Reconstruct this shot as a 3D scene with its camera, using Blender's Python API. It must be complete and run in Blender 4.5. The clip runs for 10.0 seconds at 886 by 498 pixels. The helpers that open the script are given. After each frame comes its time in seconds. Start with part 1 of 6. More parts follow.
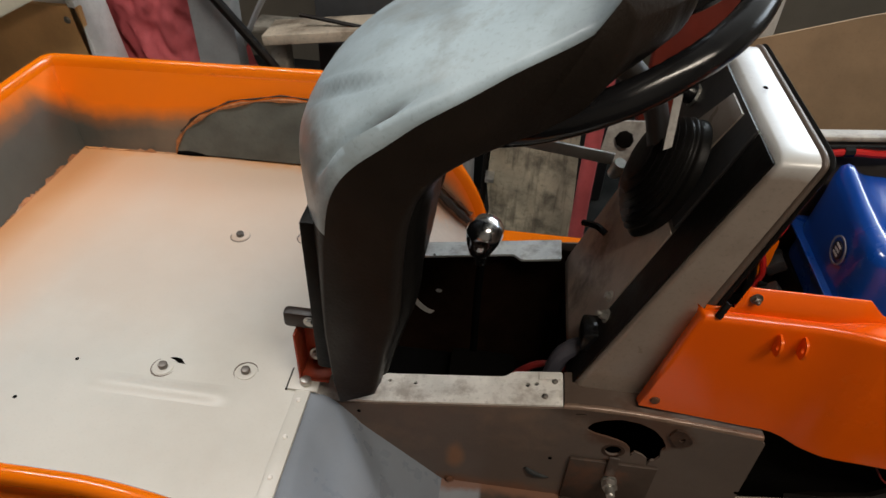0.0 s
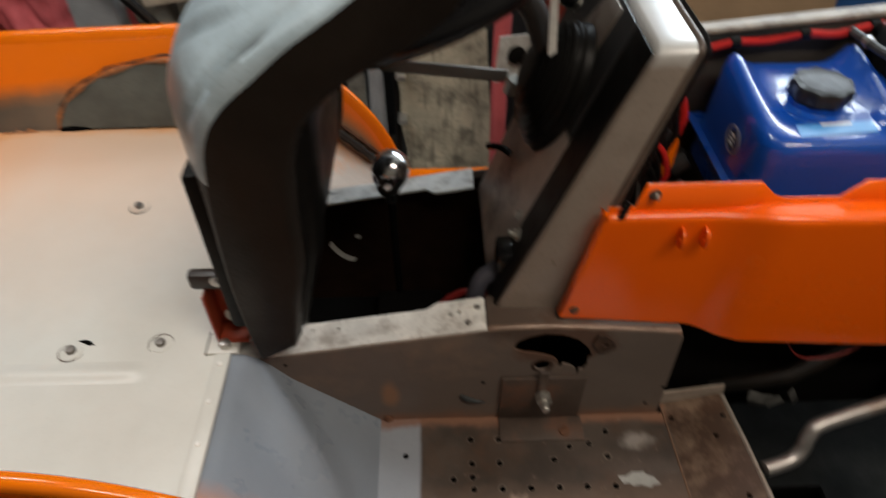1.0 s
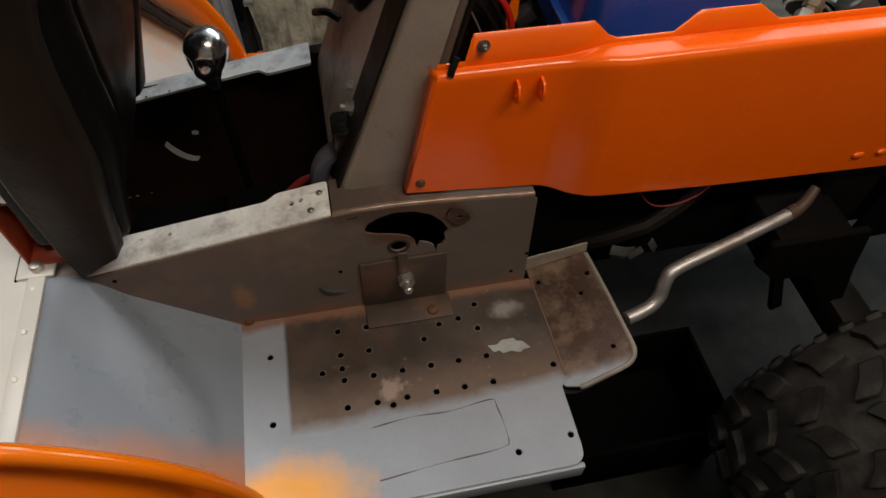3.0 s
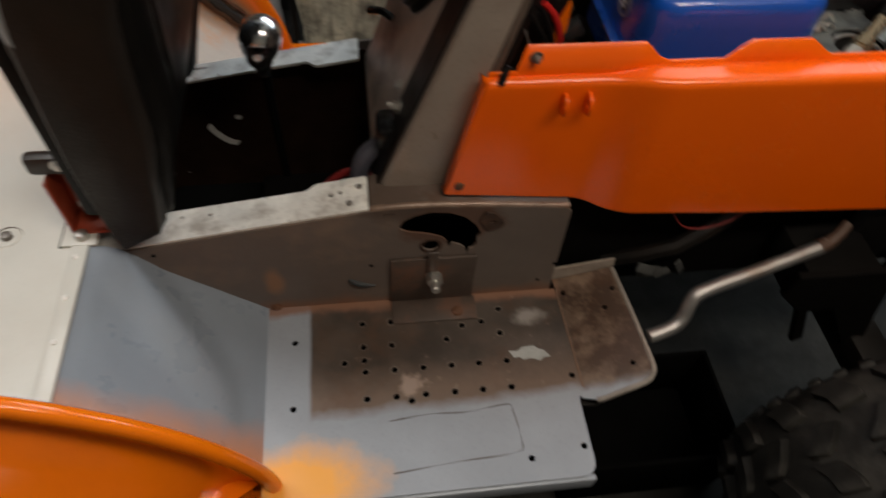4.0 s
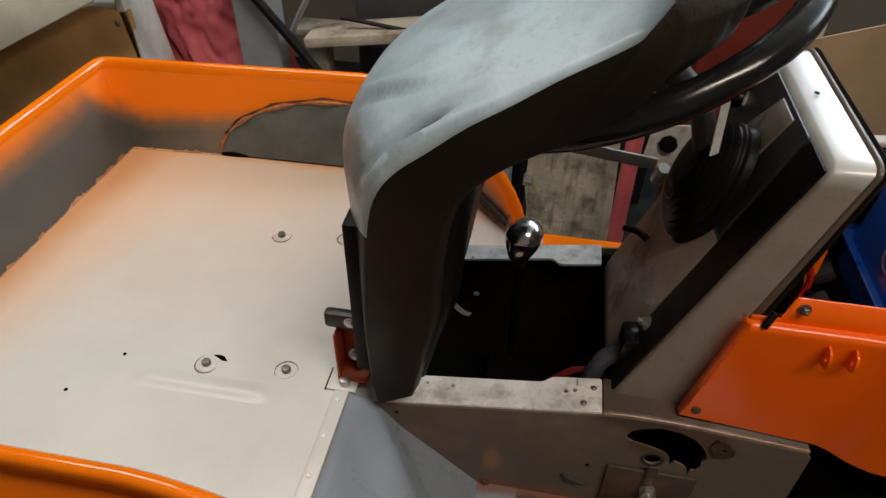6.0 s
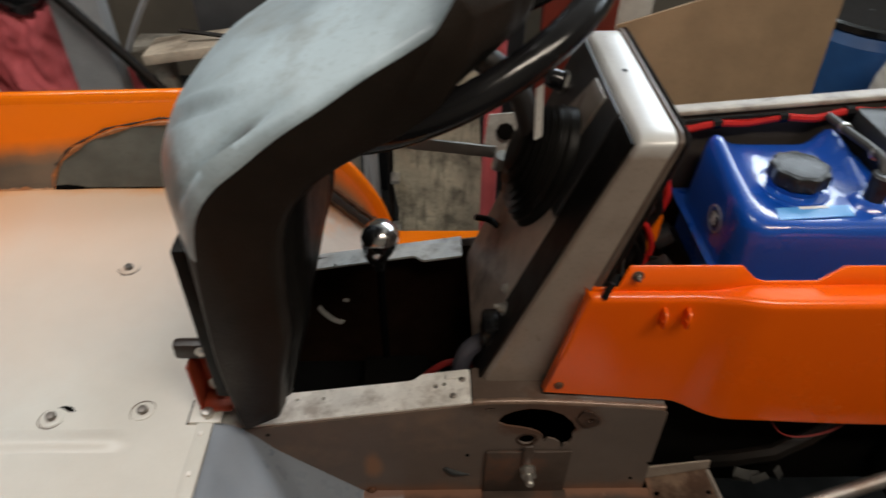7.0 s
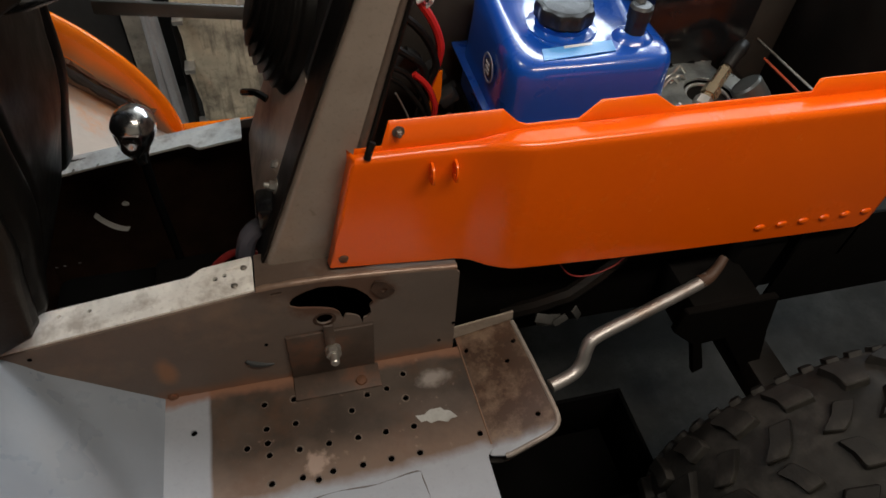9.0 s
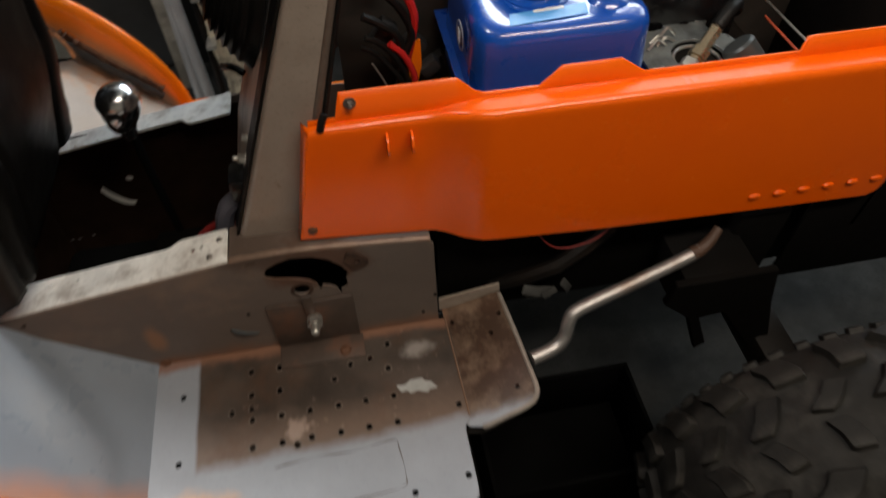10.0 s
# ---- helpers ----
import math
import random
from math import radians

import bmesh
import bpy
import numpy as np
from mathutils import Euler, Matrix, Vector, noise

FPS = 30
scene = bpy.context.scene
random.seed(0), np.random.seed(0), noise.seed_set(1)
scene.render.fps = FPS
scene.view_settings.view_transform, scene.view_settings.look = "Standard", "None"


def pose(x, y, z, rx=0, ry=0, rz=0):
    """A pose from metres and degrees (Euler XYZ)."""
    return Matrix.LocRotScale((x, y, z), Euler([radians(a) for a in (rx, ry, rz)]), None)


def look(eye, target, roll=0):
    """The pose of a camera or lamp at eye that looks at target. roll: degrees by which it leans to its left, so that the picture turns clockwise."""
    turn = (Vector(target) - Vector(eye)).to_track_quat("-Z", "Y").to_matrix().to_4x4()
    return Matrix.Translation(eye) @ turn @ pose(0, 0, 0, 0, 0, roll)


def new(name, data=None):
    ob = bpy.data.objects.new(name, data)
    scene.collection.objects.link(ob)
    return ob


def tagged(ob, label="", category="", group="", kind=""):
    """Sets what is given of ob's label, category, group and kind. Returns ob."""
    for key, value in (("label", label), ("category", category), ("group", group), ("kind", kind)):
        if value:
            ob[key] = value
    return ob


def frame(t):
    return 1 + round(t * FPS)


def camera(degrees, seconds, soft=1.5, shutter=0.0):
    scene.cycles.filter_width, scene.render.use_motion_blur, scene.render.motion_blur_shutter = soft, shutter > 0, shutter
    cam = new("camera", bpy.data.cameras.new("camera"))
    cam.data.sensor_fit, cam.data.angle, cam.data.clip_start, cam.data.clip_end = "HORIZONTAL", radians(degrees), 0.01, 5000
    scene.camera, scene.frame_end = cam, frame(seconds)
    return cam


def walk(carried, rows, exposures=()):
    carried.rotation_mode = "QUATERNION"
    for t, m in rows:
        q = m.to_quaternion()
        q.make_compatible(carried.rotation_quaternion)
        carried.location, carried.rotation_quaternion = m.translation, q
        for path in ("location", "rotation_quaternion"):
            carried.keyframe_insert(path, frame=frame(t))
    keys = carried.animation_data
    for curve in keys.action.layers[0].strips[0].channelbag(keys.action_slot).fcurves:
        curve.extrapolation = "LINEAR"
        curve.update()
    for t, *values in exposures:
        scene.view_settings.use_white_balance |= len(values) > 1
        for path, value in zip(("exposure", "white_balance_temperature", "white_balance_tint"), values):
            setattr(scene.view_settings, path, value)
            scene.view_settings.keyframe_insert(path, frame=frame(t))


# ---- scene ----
cam = camera(67.8, 10.0, soft=1.5, shutter=0.5)
PATH = [
    (0, (0.0835, -0.5461, 1.3049), (-0.0696, 0.9714, 0.0117), 2.62),
    (0.5, (0.089, -0.557, 1.308), (-0.085, 0.976, 0.036), 0.8),
    (1, (0.128, -0.546, 1.277), (0.152, 0.885, -0.12), -0.6),
    (1.5, (0.155, -0.531, 1.24), (0.328, 0.74, -0.295), -0.5),
    (2, (0.175, -0.528, 1.22), (0.394, 0.675, -0.362), -0.8),
    (2.4, (0.198, -0.533, 1.226), (0.443, 0.733, -0.303), -0.8),
    (2.5, (0.2112, -0.5248, 1.2373), (0.3888, 0.6912, -0.3401), -2.6),
    (2.7, (0.211, -0.527, 1.223), (0.438, 0.647, -0.381), -0.2),
    (3.8, (0.207, -0.53, 1.229), (0.464, 0.604, -0.399), 4.6),
    (4, (0.186, -0.532, 1.233), (0.412, 0.638, -0.373), 5.2),
    (4.5, (0.111, -0.536, 1.249), (-0.018, 0.752, -0.275), 0.1),
    (5, (0.087, -0.536, 1.284), (-0.158, 0.898, -0.089), 0.3),
    (5.2, (0.075, -0.538, 1.298), (-0.199, 0.942, -0.019), 0.7),
    (6.3, (0.079, -0.547, 1.309), (-0.149, 0.961, 0.015), 1.0),
    (6.5, (0.094, -0.542, 1.307), (-0.083, 0.972, 0.012), 0.5),
    (7, (0.135, -0.531, 1.307), (0.184, 0.995, 0.015), 1.1),
    (7.5, (0.175, -0.524, 1.294), (0.444, 0.935, -0.047), 1.8),
    (8, (0.206, -0.523, 1.281), (0.611, 0.855, -0.111), 3.3),
    (8.5, (0.227, -0.53, 1.271), (0.659, 0.79, -0.167), 4.8),
    (9, (0.25, -0.53, 1.256), (0.666, 0.723, -0.246), 5.6),
    (9.5, (0.29, -0.537, 1.238), (0.633, 0.718, -0.28), 4.0),
    (9.9, (0.339, -0.535, 1.244), (0.605, 0.713, -0.297), 0.2),
    (10, (0.3596, -0.553, 1.2569), (0.5787, 0.6767, -0.3046), -0.83),
]
walk(cam, [(t, look(eye, target, roll)) for t, eye, target, roll in PATH],
     [(0, -0.11), (2.0, -0.08), (4.5, -0.18), (6.5, -0.11), (8.0, -0.01), (10.0, 0.0)])

# ---- light and exposure ----
world = bpy.data.worlds.new("world")
world.use_nodes = True
scene.world = world
world.node_tree.nodes["Background"].inputs[0].default_value = (0.55, 0.6, 0.7, 1)
world.node_tree.nodes["Background"].inputs[1].default_value = 0.0015
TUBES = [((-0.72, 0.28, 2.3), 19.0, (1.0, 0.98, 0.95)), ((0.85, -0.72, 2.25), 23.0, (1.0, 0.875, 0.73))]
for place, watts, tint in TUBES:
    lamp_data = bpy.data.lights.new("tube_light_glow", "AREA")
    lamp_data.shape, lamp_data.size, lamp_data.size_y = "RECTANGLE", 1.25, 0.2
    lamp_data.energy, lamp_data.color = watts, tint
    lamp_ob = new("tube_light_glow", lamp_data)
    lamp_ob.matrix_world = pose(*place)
# daylight through the high window in the far wall
WINDOW = (0.70, 3.10, 1.85, 2.86)
sky_data = bpy.data.lights.new("window_daylight", "AREA")
sky_data.shape, sky_data.size, sky_data.size_y = "RECTANGLE", WINDOW[1] - WINDOW[0] - 0.1, WINDOW[3] - WINDOW[2] - 0.1
sky_data.energy, sky_data.color = 78.0, (0.80, 0.91, 1.0)
sky_ob = new("window_daylight", sky_data)
sky_ob.matrix_world = pose((WINDOW[0] + WINDOW[1]) / 2, 2.3, (WINDOW[2] + WINDOW[3]) / 2, -90, 0, 0)
# and through a second, unseen one added ahead of the tractor to brighten the hood flange
SIDE_WINDOW = (0.6, 2.15, 1.7, 2.82)
side_data = bpy.data.lights.new("window_daylight", "AREA")
side_data.shape, side_data.size, side_data.size_y = "RECTANGLE", SIDE_WINDOW[1] - SIDE_WINDOW[0] - 0.1, SIDE_WINDOW[3] - SIDE_WINDOW[2] - 0.1
side_data.energy, side_data.color = 26.0, (0.80, 0.91, 1.0)
side_ob = new("window_daylight", side_data)
side_ob.matrix_world = pose(3.3, (SIDE_WINDOW[0] + SIDE_WINDOW[1]) / 2, (SIDE_WINDOW[2] + SIDE_WINDOW[3]) / 2, 90, 0, 90)


# ---- materials ----
def shader(name, color, rough=0.5, metal=0.0, vary=0.12, scale=14.0, fine=0.06, fine_scale=220.0, bump=0.05, bump_scale=160.0,
           stain=None, stain_amount=0.0, stain_scale=5.0, coat=0.0, rough_vary=0.15):
    """A painted, metal or plastic surface with blotches, fine grain, stains and slight relief."""
    m = bpy.data.materials.new(name)
    m.use_nodes = True
    nt = m.node_tree
    b = nt.nodes["Principled BSDF"]
    tc = nt.nodes.new("ShaderNodeTexCoord")

    def tex(sc, detail=4.0, rough_=0.6):
        n = nt.nodes.new("ShaderNodeTexNoise")
        n.inputs["Scale"].default_value, n.inputs["Detail"].default_value, n.inputs["Roughness"].default_value = sc, detail, rough_
        nt.links.new(tc.outputs["Object"], n.inputs["Vector"])
        return n.outputs["Fac"]

    def mix(a, c, f, mode="MIX"):
        n = nt.nodes.new("ShaderNodeMix")
        n.data_type, n.blend_type = "RGBA", mode
        for i, v in ((6, a), (7, c)):
            if isinstance(v, tuple):
                n.inputs[i].default_value = (*v[:3], 1)
            else:
                nt.links.new(v, n.inputs[i])
        if isinstance(f, float):
            n.inputs[0].default_value = f
        else:
            nt.links.new(f, n.inputs[0])
        return n.outputs[2]

    def ramp(v, lo, hi, a=0.0, c=1.0):
        n = nt.nodes.new("ShaderNodeMapRange")
        n.inputs[1].default_value, n.inputs[2].default_value, n.inputs[3].default_value, n.inputs[4].default_value = lo, hi, a, c
        nt.links.new(v, n.inputs[0])
        return n.outputs[0]

    base = mix(tuple(c * (1 - vary) for c in color), tuple(min(1, c * (1 + vary)) for c in color), ramp(tex(scale), 0.35, 0.65))
    base = mix(base, tuple(c * 0.55 for c in color), ramp(tex(fine_scale, 2.0), 0.55, 0.8, 0.0, fine * 4))
    if stain:
        base = mix(base, stain, ramp(tex(stain_scale, 6.0, 0.65), 0.5, 0.68, 0.0, stain_amount))
    nt.links.new(base, b.inputs["Base Color"])
    nt.links.new(ramp(tex(scale * 2.3), 0.3, 0.7, max(0.02, rough - rough_vary / 2), min(1, rough + rough_vary / 2)), b.inputs["Roughness"])
    b.inputs["Metallic"].default_value = metal
    b.inputs["Coat Weight"].default_value = coat
    b.inputs["Coat Roughness"].default_value = 0.08
    bp = nt.nodes.new("ShaderNodeBump")
    bp.inputs["Strength"].default_value, bp.inputs["Distance"].default_value = bump, 0.002
    nt.links.new(tex(bump_scale, 3.0), bp.inputs["Height"])
    nt.links.new(bp.outputs[0], b.inputs["Normal"])
    m["kit"] = 1
    return m, nt, b, tc, tex, mix, ramp, base


def plain(*a, **k):
    return shader(*a, **k)[0]


def axis_of(nt, tc, axis, source="Object"):
    s = nt.nodes.new("ShaderNodeSeparateXYZ")
    nt.links.new(tc.outputs[source], s.inputs[0])
    return s.outputs["XYZ".index(axis)]


def summed(nt, *terms):
    """A sum of (socket, factor) terms."""
    out = None
    for sock, fac in terms:
        n = nt.nodes.new("ShaderNodeMath")
        n.operation = "MULTIPLY_ADD"
        nt.links.new(sock, n.inputs[0])
        n.inputs[1].default_value = fac
        if out is None:
            n.inputs[2].default_value = 0.0
        else:
            nt.links.new(out, n.inputs[2])
        out = n.outputs[0]
    return out


def spot(nt, tc, centre, stretch, warp=None, amount=0.0):
    """Distance from a place, in units of stretch, roughened by a noise socket."""
    sub = nt.nodes.new("ShaderNodeVectorMath")
    sub.operation = "SUBTRACT"
    nt.links.new(tc.outputs["Object"], sub.inputs[0])
    sub.inputs[1].default_value = centre
    div = nt.nodes.new("ShaderNodeVectorMath")
    div.operation = "DIVIDE"
    nt.links.new(sub.outputs[0], div.inputs[0])
    div.inputs[1].default_value = stretch
    size = nt.nodes.new("ShaderNodeVectorMath")
    size.operation = "LENGTH"
    nt.links.new(div.outputs[0], size.inputs[0])
    return summed(nt, (size.outputs["Value"], 1.0), (warp, amount)) if warp else size.outputs["Value"]


ORANGE = (0.96, 0.20, 0.002)
CREAM = (0.645, 0.645, 0.605)
PRIMER = (0.082, 0.080, 0.068)
orange_paint = plain("orange_paint", ORANGE, 0.17, 0.0, 0.06, 6, 0.01, 300, 0.16, 14, stain=(0.88, 0.185, 0.001), stain_amount=0.35, stain_scale=3.5, coat=0.3, rough_vary=0.08)
hood_paint = plain("red_orange_hood_paint", (1.0, 0.136, 0.0003), 0.24, 0.0, 0.03, 5, 0.01, 300, 0.06, 12, stain=(0.96, 0.11, 0.0003), stain_amount=0.4, stain_scale=3.0, coat=0.55, rough_vary=0.1)
hood_paint.node_tree.nodes["Principled BSDF"].inputs["Coat Roughness"].default_value = 0.2
hood_paint.node_tree.nodes["Principled BSDF"].inputs["Specular IOR Level"].default_value = 0.3
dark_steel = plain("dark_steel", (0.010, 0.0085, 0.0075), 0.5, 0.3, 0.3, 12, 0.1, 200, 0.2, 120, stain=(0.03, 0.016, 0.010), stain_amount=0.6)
black_plastic = plain("black_plastic", (0.008, 0.008, 0.009), 0.2, 0.0, 0.2, 20, 0.03, 300, 0.05, 300)
black_rubber = plain("black_rubber", (0.0065, 0.0062, 0.006), 0.42, 0.0, 0.25, 15, 0.06, 250, 0.25, 220)
tyre_rubber = plain("tyre_rubber", (0.0125, 0.0115, 0.010), 0.66, 0.0, 0.5, 14, 0.1, 180, 0.5, 90, stain=(0.046, 0.043, 0.038), stain_amount=0.8, stain_scale=7)
bare_alu = plain("bare_aluminium", (0.86, 0.85, 0.82), 0.34, 0.0, 0.12, 24, 0.14, 160, 0.18, 110, stain=(0.26, 0.21, 0.17), stain_amount=0.6, stain_scale=26)
zinc = plain("zinc", (0.52, 0.51, 0.48), 0.36, 0.8, 0.15, 60, 0.05, 400, 0.1, 300)
chrome = plain("chrome", (0.85, 0.85, 0.87), 0.2, 1.0, 0.03, 20, 0.0, 200, 0.01, 60, rough_vary=0.04)
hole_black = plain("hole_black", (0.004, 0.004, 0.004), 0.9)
red_oxide = plain("red_oxide", (0.36, 0.055, 0.02), 0.5, 0.0, 0.2, 30, 0.08, 200, 0.1, 100)
rust_metal = plain("rusty_metal", (0.12, 0.055, 0.03), 0.7, 0.2, 0.35, 25, 0.2, 150, 0.4, 120)
blue_paint = plain("blue_paint", (0.004, 0.068, 0.40), 0.30, 0.0, 0.05, 6, 0.01, 300, 0.04, 30, coat=0.95, rough_vary=0.1)
blue_paint.node_tree.nodes["Principled BSDF"].inputs["Coat Roughness"].default_value = 0.07
sky_label = plain("pale_blue_film", (0.09, 0.33, 0.72), 0.35, 0.0, 0.06, 30)
white_plain = plain("white_print", (0.72, 0.74, 0.76), 0.5)
red_cable = plain("red_cable_sheath", (0.5, 0.02, 0.018), 0.35)
seat_vinyl, nt, b, tc, tex, mix, ramp, base = shader("grey_vinyl", (0.37, 0.455, 0.50), 0.40, 0.0, 0.20, 8, 0.10, 200, 0.5, 26,
                                                     stain=(0.25, 0.27, 0.27), stain_amount=0.8, stain_scale=9)
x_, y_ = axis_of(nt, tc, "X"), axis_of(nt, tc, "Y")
heel_and_fold = mix(base, (0.10, 0.092, 0.08), ramp(spot(nt, tc, (-0.108, 0.0, 0.935), (0.04, 0.085, 0.05), tex(26.0, 5.0), 1.6), 1.3, 2.2, 0.85, 0.0))
# thin dark line painted along the edge fold for the shade in it
heel_and_fold = mix(heel_and_fold, (0.085, 0.078, 0.068), ramp(spot(nt, tc, (-0.025, -0.029, 0.996), (0.045, 0.006, 0.036), tex(60.0, 4.0), 0.5), 0.8, 1.5, 0.75, 0.0))
# the vinyl darkens to near black towards its upper front end
nt.links.new(mix(heel_and_fold, (0.022, 0.021, 0.020), ramp(summed(nt, (x_, 1.0), (y_, -0.45)), 0.120, 0.205)), b.inputs["Base Color"])
seat_side = plain("brown_black_vinyl", (0.0175, 0.0130, 0.0102), 0.46, 0.0, 0.22, 9, 0.08, 260, 0.25, 300)
box_grey = plain("dark_grey_plastic", (0.027, 0.028, 0.028), 0.5, 0.0, 0.12, 18, 0.06, 300, 0.12, 350)
weathered_wood = plain("weathered_wood", (0.30, 0.275, 0.23), 0.85, 0.0, 0.25, 9, 0.2, 90, 0.5, 60, stain=(0.07, 0.065, 0.055), stain_amount=0.7, stain_scale=11)
raw_wood = plain("sawn_wood", (0.60, 0.51, 0.40), 0.75, 0.0, 0.2, 12, 0.15, 90, 0.3, 70, stain=(0.14, 0.085, 0.05), stain_amount=0.85)
cardboard = plain("cardboard", (0.40, 0.27, 0.16), 0.85, 0.0, 0.12, 7, 0.06, 160, 0.15, 90)
brown_board = plain("brown_fibreboard", (0.62, 0.35, 0.145), 0.7, 0.0, 0.15, 6, 0.06, 160, 0.1, 90)
white_paint = plain("dirty_white_paint", (0.74, 0.74, 0.72), 0.5, 0.0, 0.12, 11, 0.08, 160, 0.1, 90, stain=(0.25, 0.2, 0.15), stain_amount=0.3)
red_plastic = plain("faded_red_cloth", (0.56, 0.105, 0.115), 0.7, 0.0, 0.15, 9, 0.05, 160, 0.1, 90)
grey_paint = plain("grey_paint", (0.34, 0.35, 0.36), 0.55, 0.0, 0.12, 9, 0.08, 160, 0.1, 90)
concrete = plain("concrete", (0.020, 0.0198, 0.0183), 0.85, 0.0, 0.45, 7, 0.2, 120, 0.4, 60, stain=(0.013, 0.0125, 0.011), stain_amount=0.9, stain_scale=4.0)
wall_paint = plain("wall_plaster", (0.20, 0.17, 0.13), 0.85, 0.0, 0.12, 3, 0.05, 120, 0.3, 50)
ceiling_paint = plain("ceiling_paint", (0.42, 0.39, 0.33), 0.85)
blue_plastic = plain("blue_plastic", (0.02, 0.09, 0.27), 0.45)
foil = plain("clear_film", (0.62, 0.62, 0.6), 0.3, 0.0, 0.2, 25, 0.05, 200, 0.6, 40)

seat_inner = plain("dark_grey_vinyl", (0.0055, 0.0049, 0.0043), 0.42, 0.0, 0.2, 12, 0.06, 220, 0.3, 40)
seat_side.node_tree.nodes["Principled BSDF"].inputs["Specular IOR Level"].default_value = 0.14

for m_, level in ((dark_steel, 0.2), (tyre_rubber, 0.2), (concrete, 0.2), (hole_black, 0.0), (black_rubber, 0.25)):
    m_.node_tree.nodes["Principled BSDF"].inputs["Specular IOR Level"].default_value = level

soft_black = plain("dull_black_rubber", (0.005, 0.0048, 0.0046), 0.55, 0.0, 0.25, 15, 0.06, 250, 0.25, 120)
matt_black = plain("matt_black_cap", (0.012, 0.012, 0.013), 0.42, 0.0, 0.2, 30, 0.1, 300, 0.5, 150)
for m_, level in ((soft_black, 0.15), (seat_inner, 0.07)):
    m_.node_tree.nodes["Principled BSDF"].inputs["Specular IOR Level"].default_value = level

# deck: cream primer, orange overspray towards the rear and far rims
deck_paint, nt, b, tc, tex, mix, ramp, base = shader("cream_primer_with_overspray", CREAM, 0.36, 0.0, 0.05, 5, 0.03, 260, 0.22, 14,
                                                     stain=(0.5, 0.46, 0.40), stain_amount=0.25, stain_scale=3)
x_, y_ = axis_of(nt, tc, "X"), axis_of(nt, tc, "Y")
cloud = tex(7.0, 3.0)
over = mix(base, (0.70, 0.45, 0.29), ramp(summed(nt, (y_, 1.0), (x_, -0.25), (cloud, 0.12)), 0.13, 0.66, 0.0, 0.9))
edge = summed(nt, (x_, 1.0), (y_, -0.10), (cloud, 0.04))
over = mix(over, (0.74, 0.40, 0.20), ramp(edge, -0.55, -0.72, 0.0, 0.7))
over = mix(over, (0.58, 0.25, 0.09), ramp(edge, -0.655, -0.725, 0.0, 0.8))
over = mix(over, (0.72, 0.30, 0.08), ramp(summed(nt, (y_, 1.0), (tex(18.0, 5.0), 0.05)), 0.475, 0.515, 0.0, 0.85))
nt.links.new(over, b.inputs["Base Color"])

# walls of the tub: orange at the rim, fading to grey primer below (v of the map is the distance below the rim)
tub_paint, nt, b, tc, tex, mix, ramp, base = shader("orange_over_grey_primer", PRIMER, 0.4, 0.0, 0.12, 7, 0.05, 240, 0.08, 90)
uv = nt.nodes.new("ShaderNodeUVMap")
sep = nt.nodes.new("ShaderNodeSeparateXYZ")
nt.links.new(uv.outputs[0], sep.inputs[0])
cloud = tex(9.0, 4.0)
side = nt.nodes.new("ShaderNodeNewGeometry")
facing = nt.nodes.new("ShaderNodeSeparateXYZ")
nt.links.new(side.outputs["Position"], facing.inputs[0])
down = summed(nt, (sep.outputs[1], 1.0), (cloud, 0.045), (ramp(facing.outputs[0], -0.70, -0.75), 0.026), (ramp(summed(nt, (facing.outputs[1], 1.0), (facing.outputs[0], -0.15)), 0.545, 0.60), -0.055))
lower = mix((0.25, 0.18, 0.125), base, ramp(summed(nt, (facing.outputs[0], -1.0), (cloud, 0.25)), 0.60, 0.84))
spray = mix(lower, (0.52, 0.165, 0.02), ramp(down, 0.05, 0.105, 0.75, 0.0))
spray = mix(spray, ORANGE, ramp(down, 0.038, 0.080, 1.0, 0.0))
nt.links.new(spray, b.inputs["Base Color"])

# sheet metal of the tunnel: cream primer with brown dirt and rust
tunnel_paint, nt, b, tc, tex, mix, ramp, base = shader("dirty_cream_primer", (0.142, 0.113, 0.097), 0.5, 0.0, 0.08, 8, 0.05, 240, 0.07, 90,
                                                       stain=(0.30, 0.20, 0.14), stain_amount=0.35, stain_scale=9)
z_, x_ = axis_of(nt, tc, "Z"), axis_of(nt, tc, "X")
cloud = tex(22.0, 5.0)
rust = mix(base, (0.27, 0.11, 0.05), ramp(summed(nt, (z_, -1.0), (cloud, 0.05)), -0.432, -0.405, 0.0, 0.6))
rust = mix(rust, (0.36, 0.17, 0.075), ramp(spot(nt, tc, (0.062, -0.034, 0.50), (0.016, 0.2, 0.035), cloud, 0.9), 0.9, 1.5, 0.6, 0.0))
rust = mix(rust, (0.10, 0.045, 0.025), ramp(spot(nt, tc, (0.29, -0.034, 0.60), (0.07, 0.2, 0.04), tex(40.0, 5.0), 1.3), 1.35, 1.75, 0.75, 0.0))
rust = mix(rust, (0.07, 0.045, 0.033), ramp(spot(nt, tc, (0.225, -0.034, 0.632), (0.05, 0.2, 0.02), tex(45.0, 5.0), 1.4), 1.2, 1.9, 0.7, 0.0))
nt.links.new(rust, b.inputs["Base Color"])
b.inputs["Specular IOR Level"].default_value = 0.3

# slope panel in front of the fender: blue-grey primer
slope_paint, nt, b, tc, tex, mix, ramp, base = shader("blue_grey_primer", (0.232, 0.266, 0.315), 0.30, 0.0, 0.06, 7, 0.03, 240, 0.004, 20)
y_ = axis_of(nt, tc, "Y")
cloud = tex(14.0, 4.0)
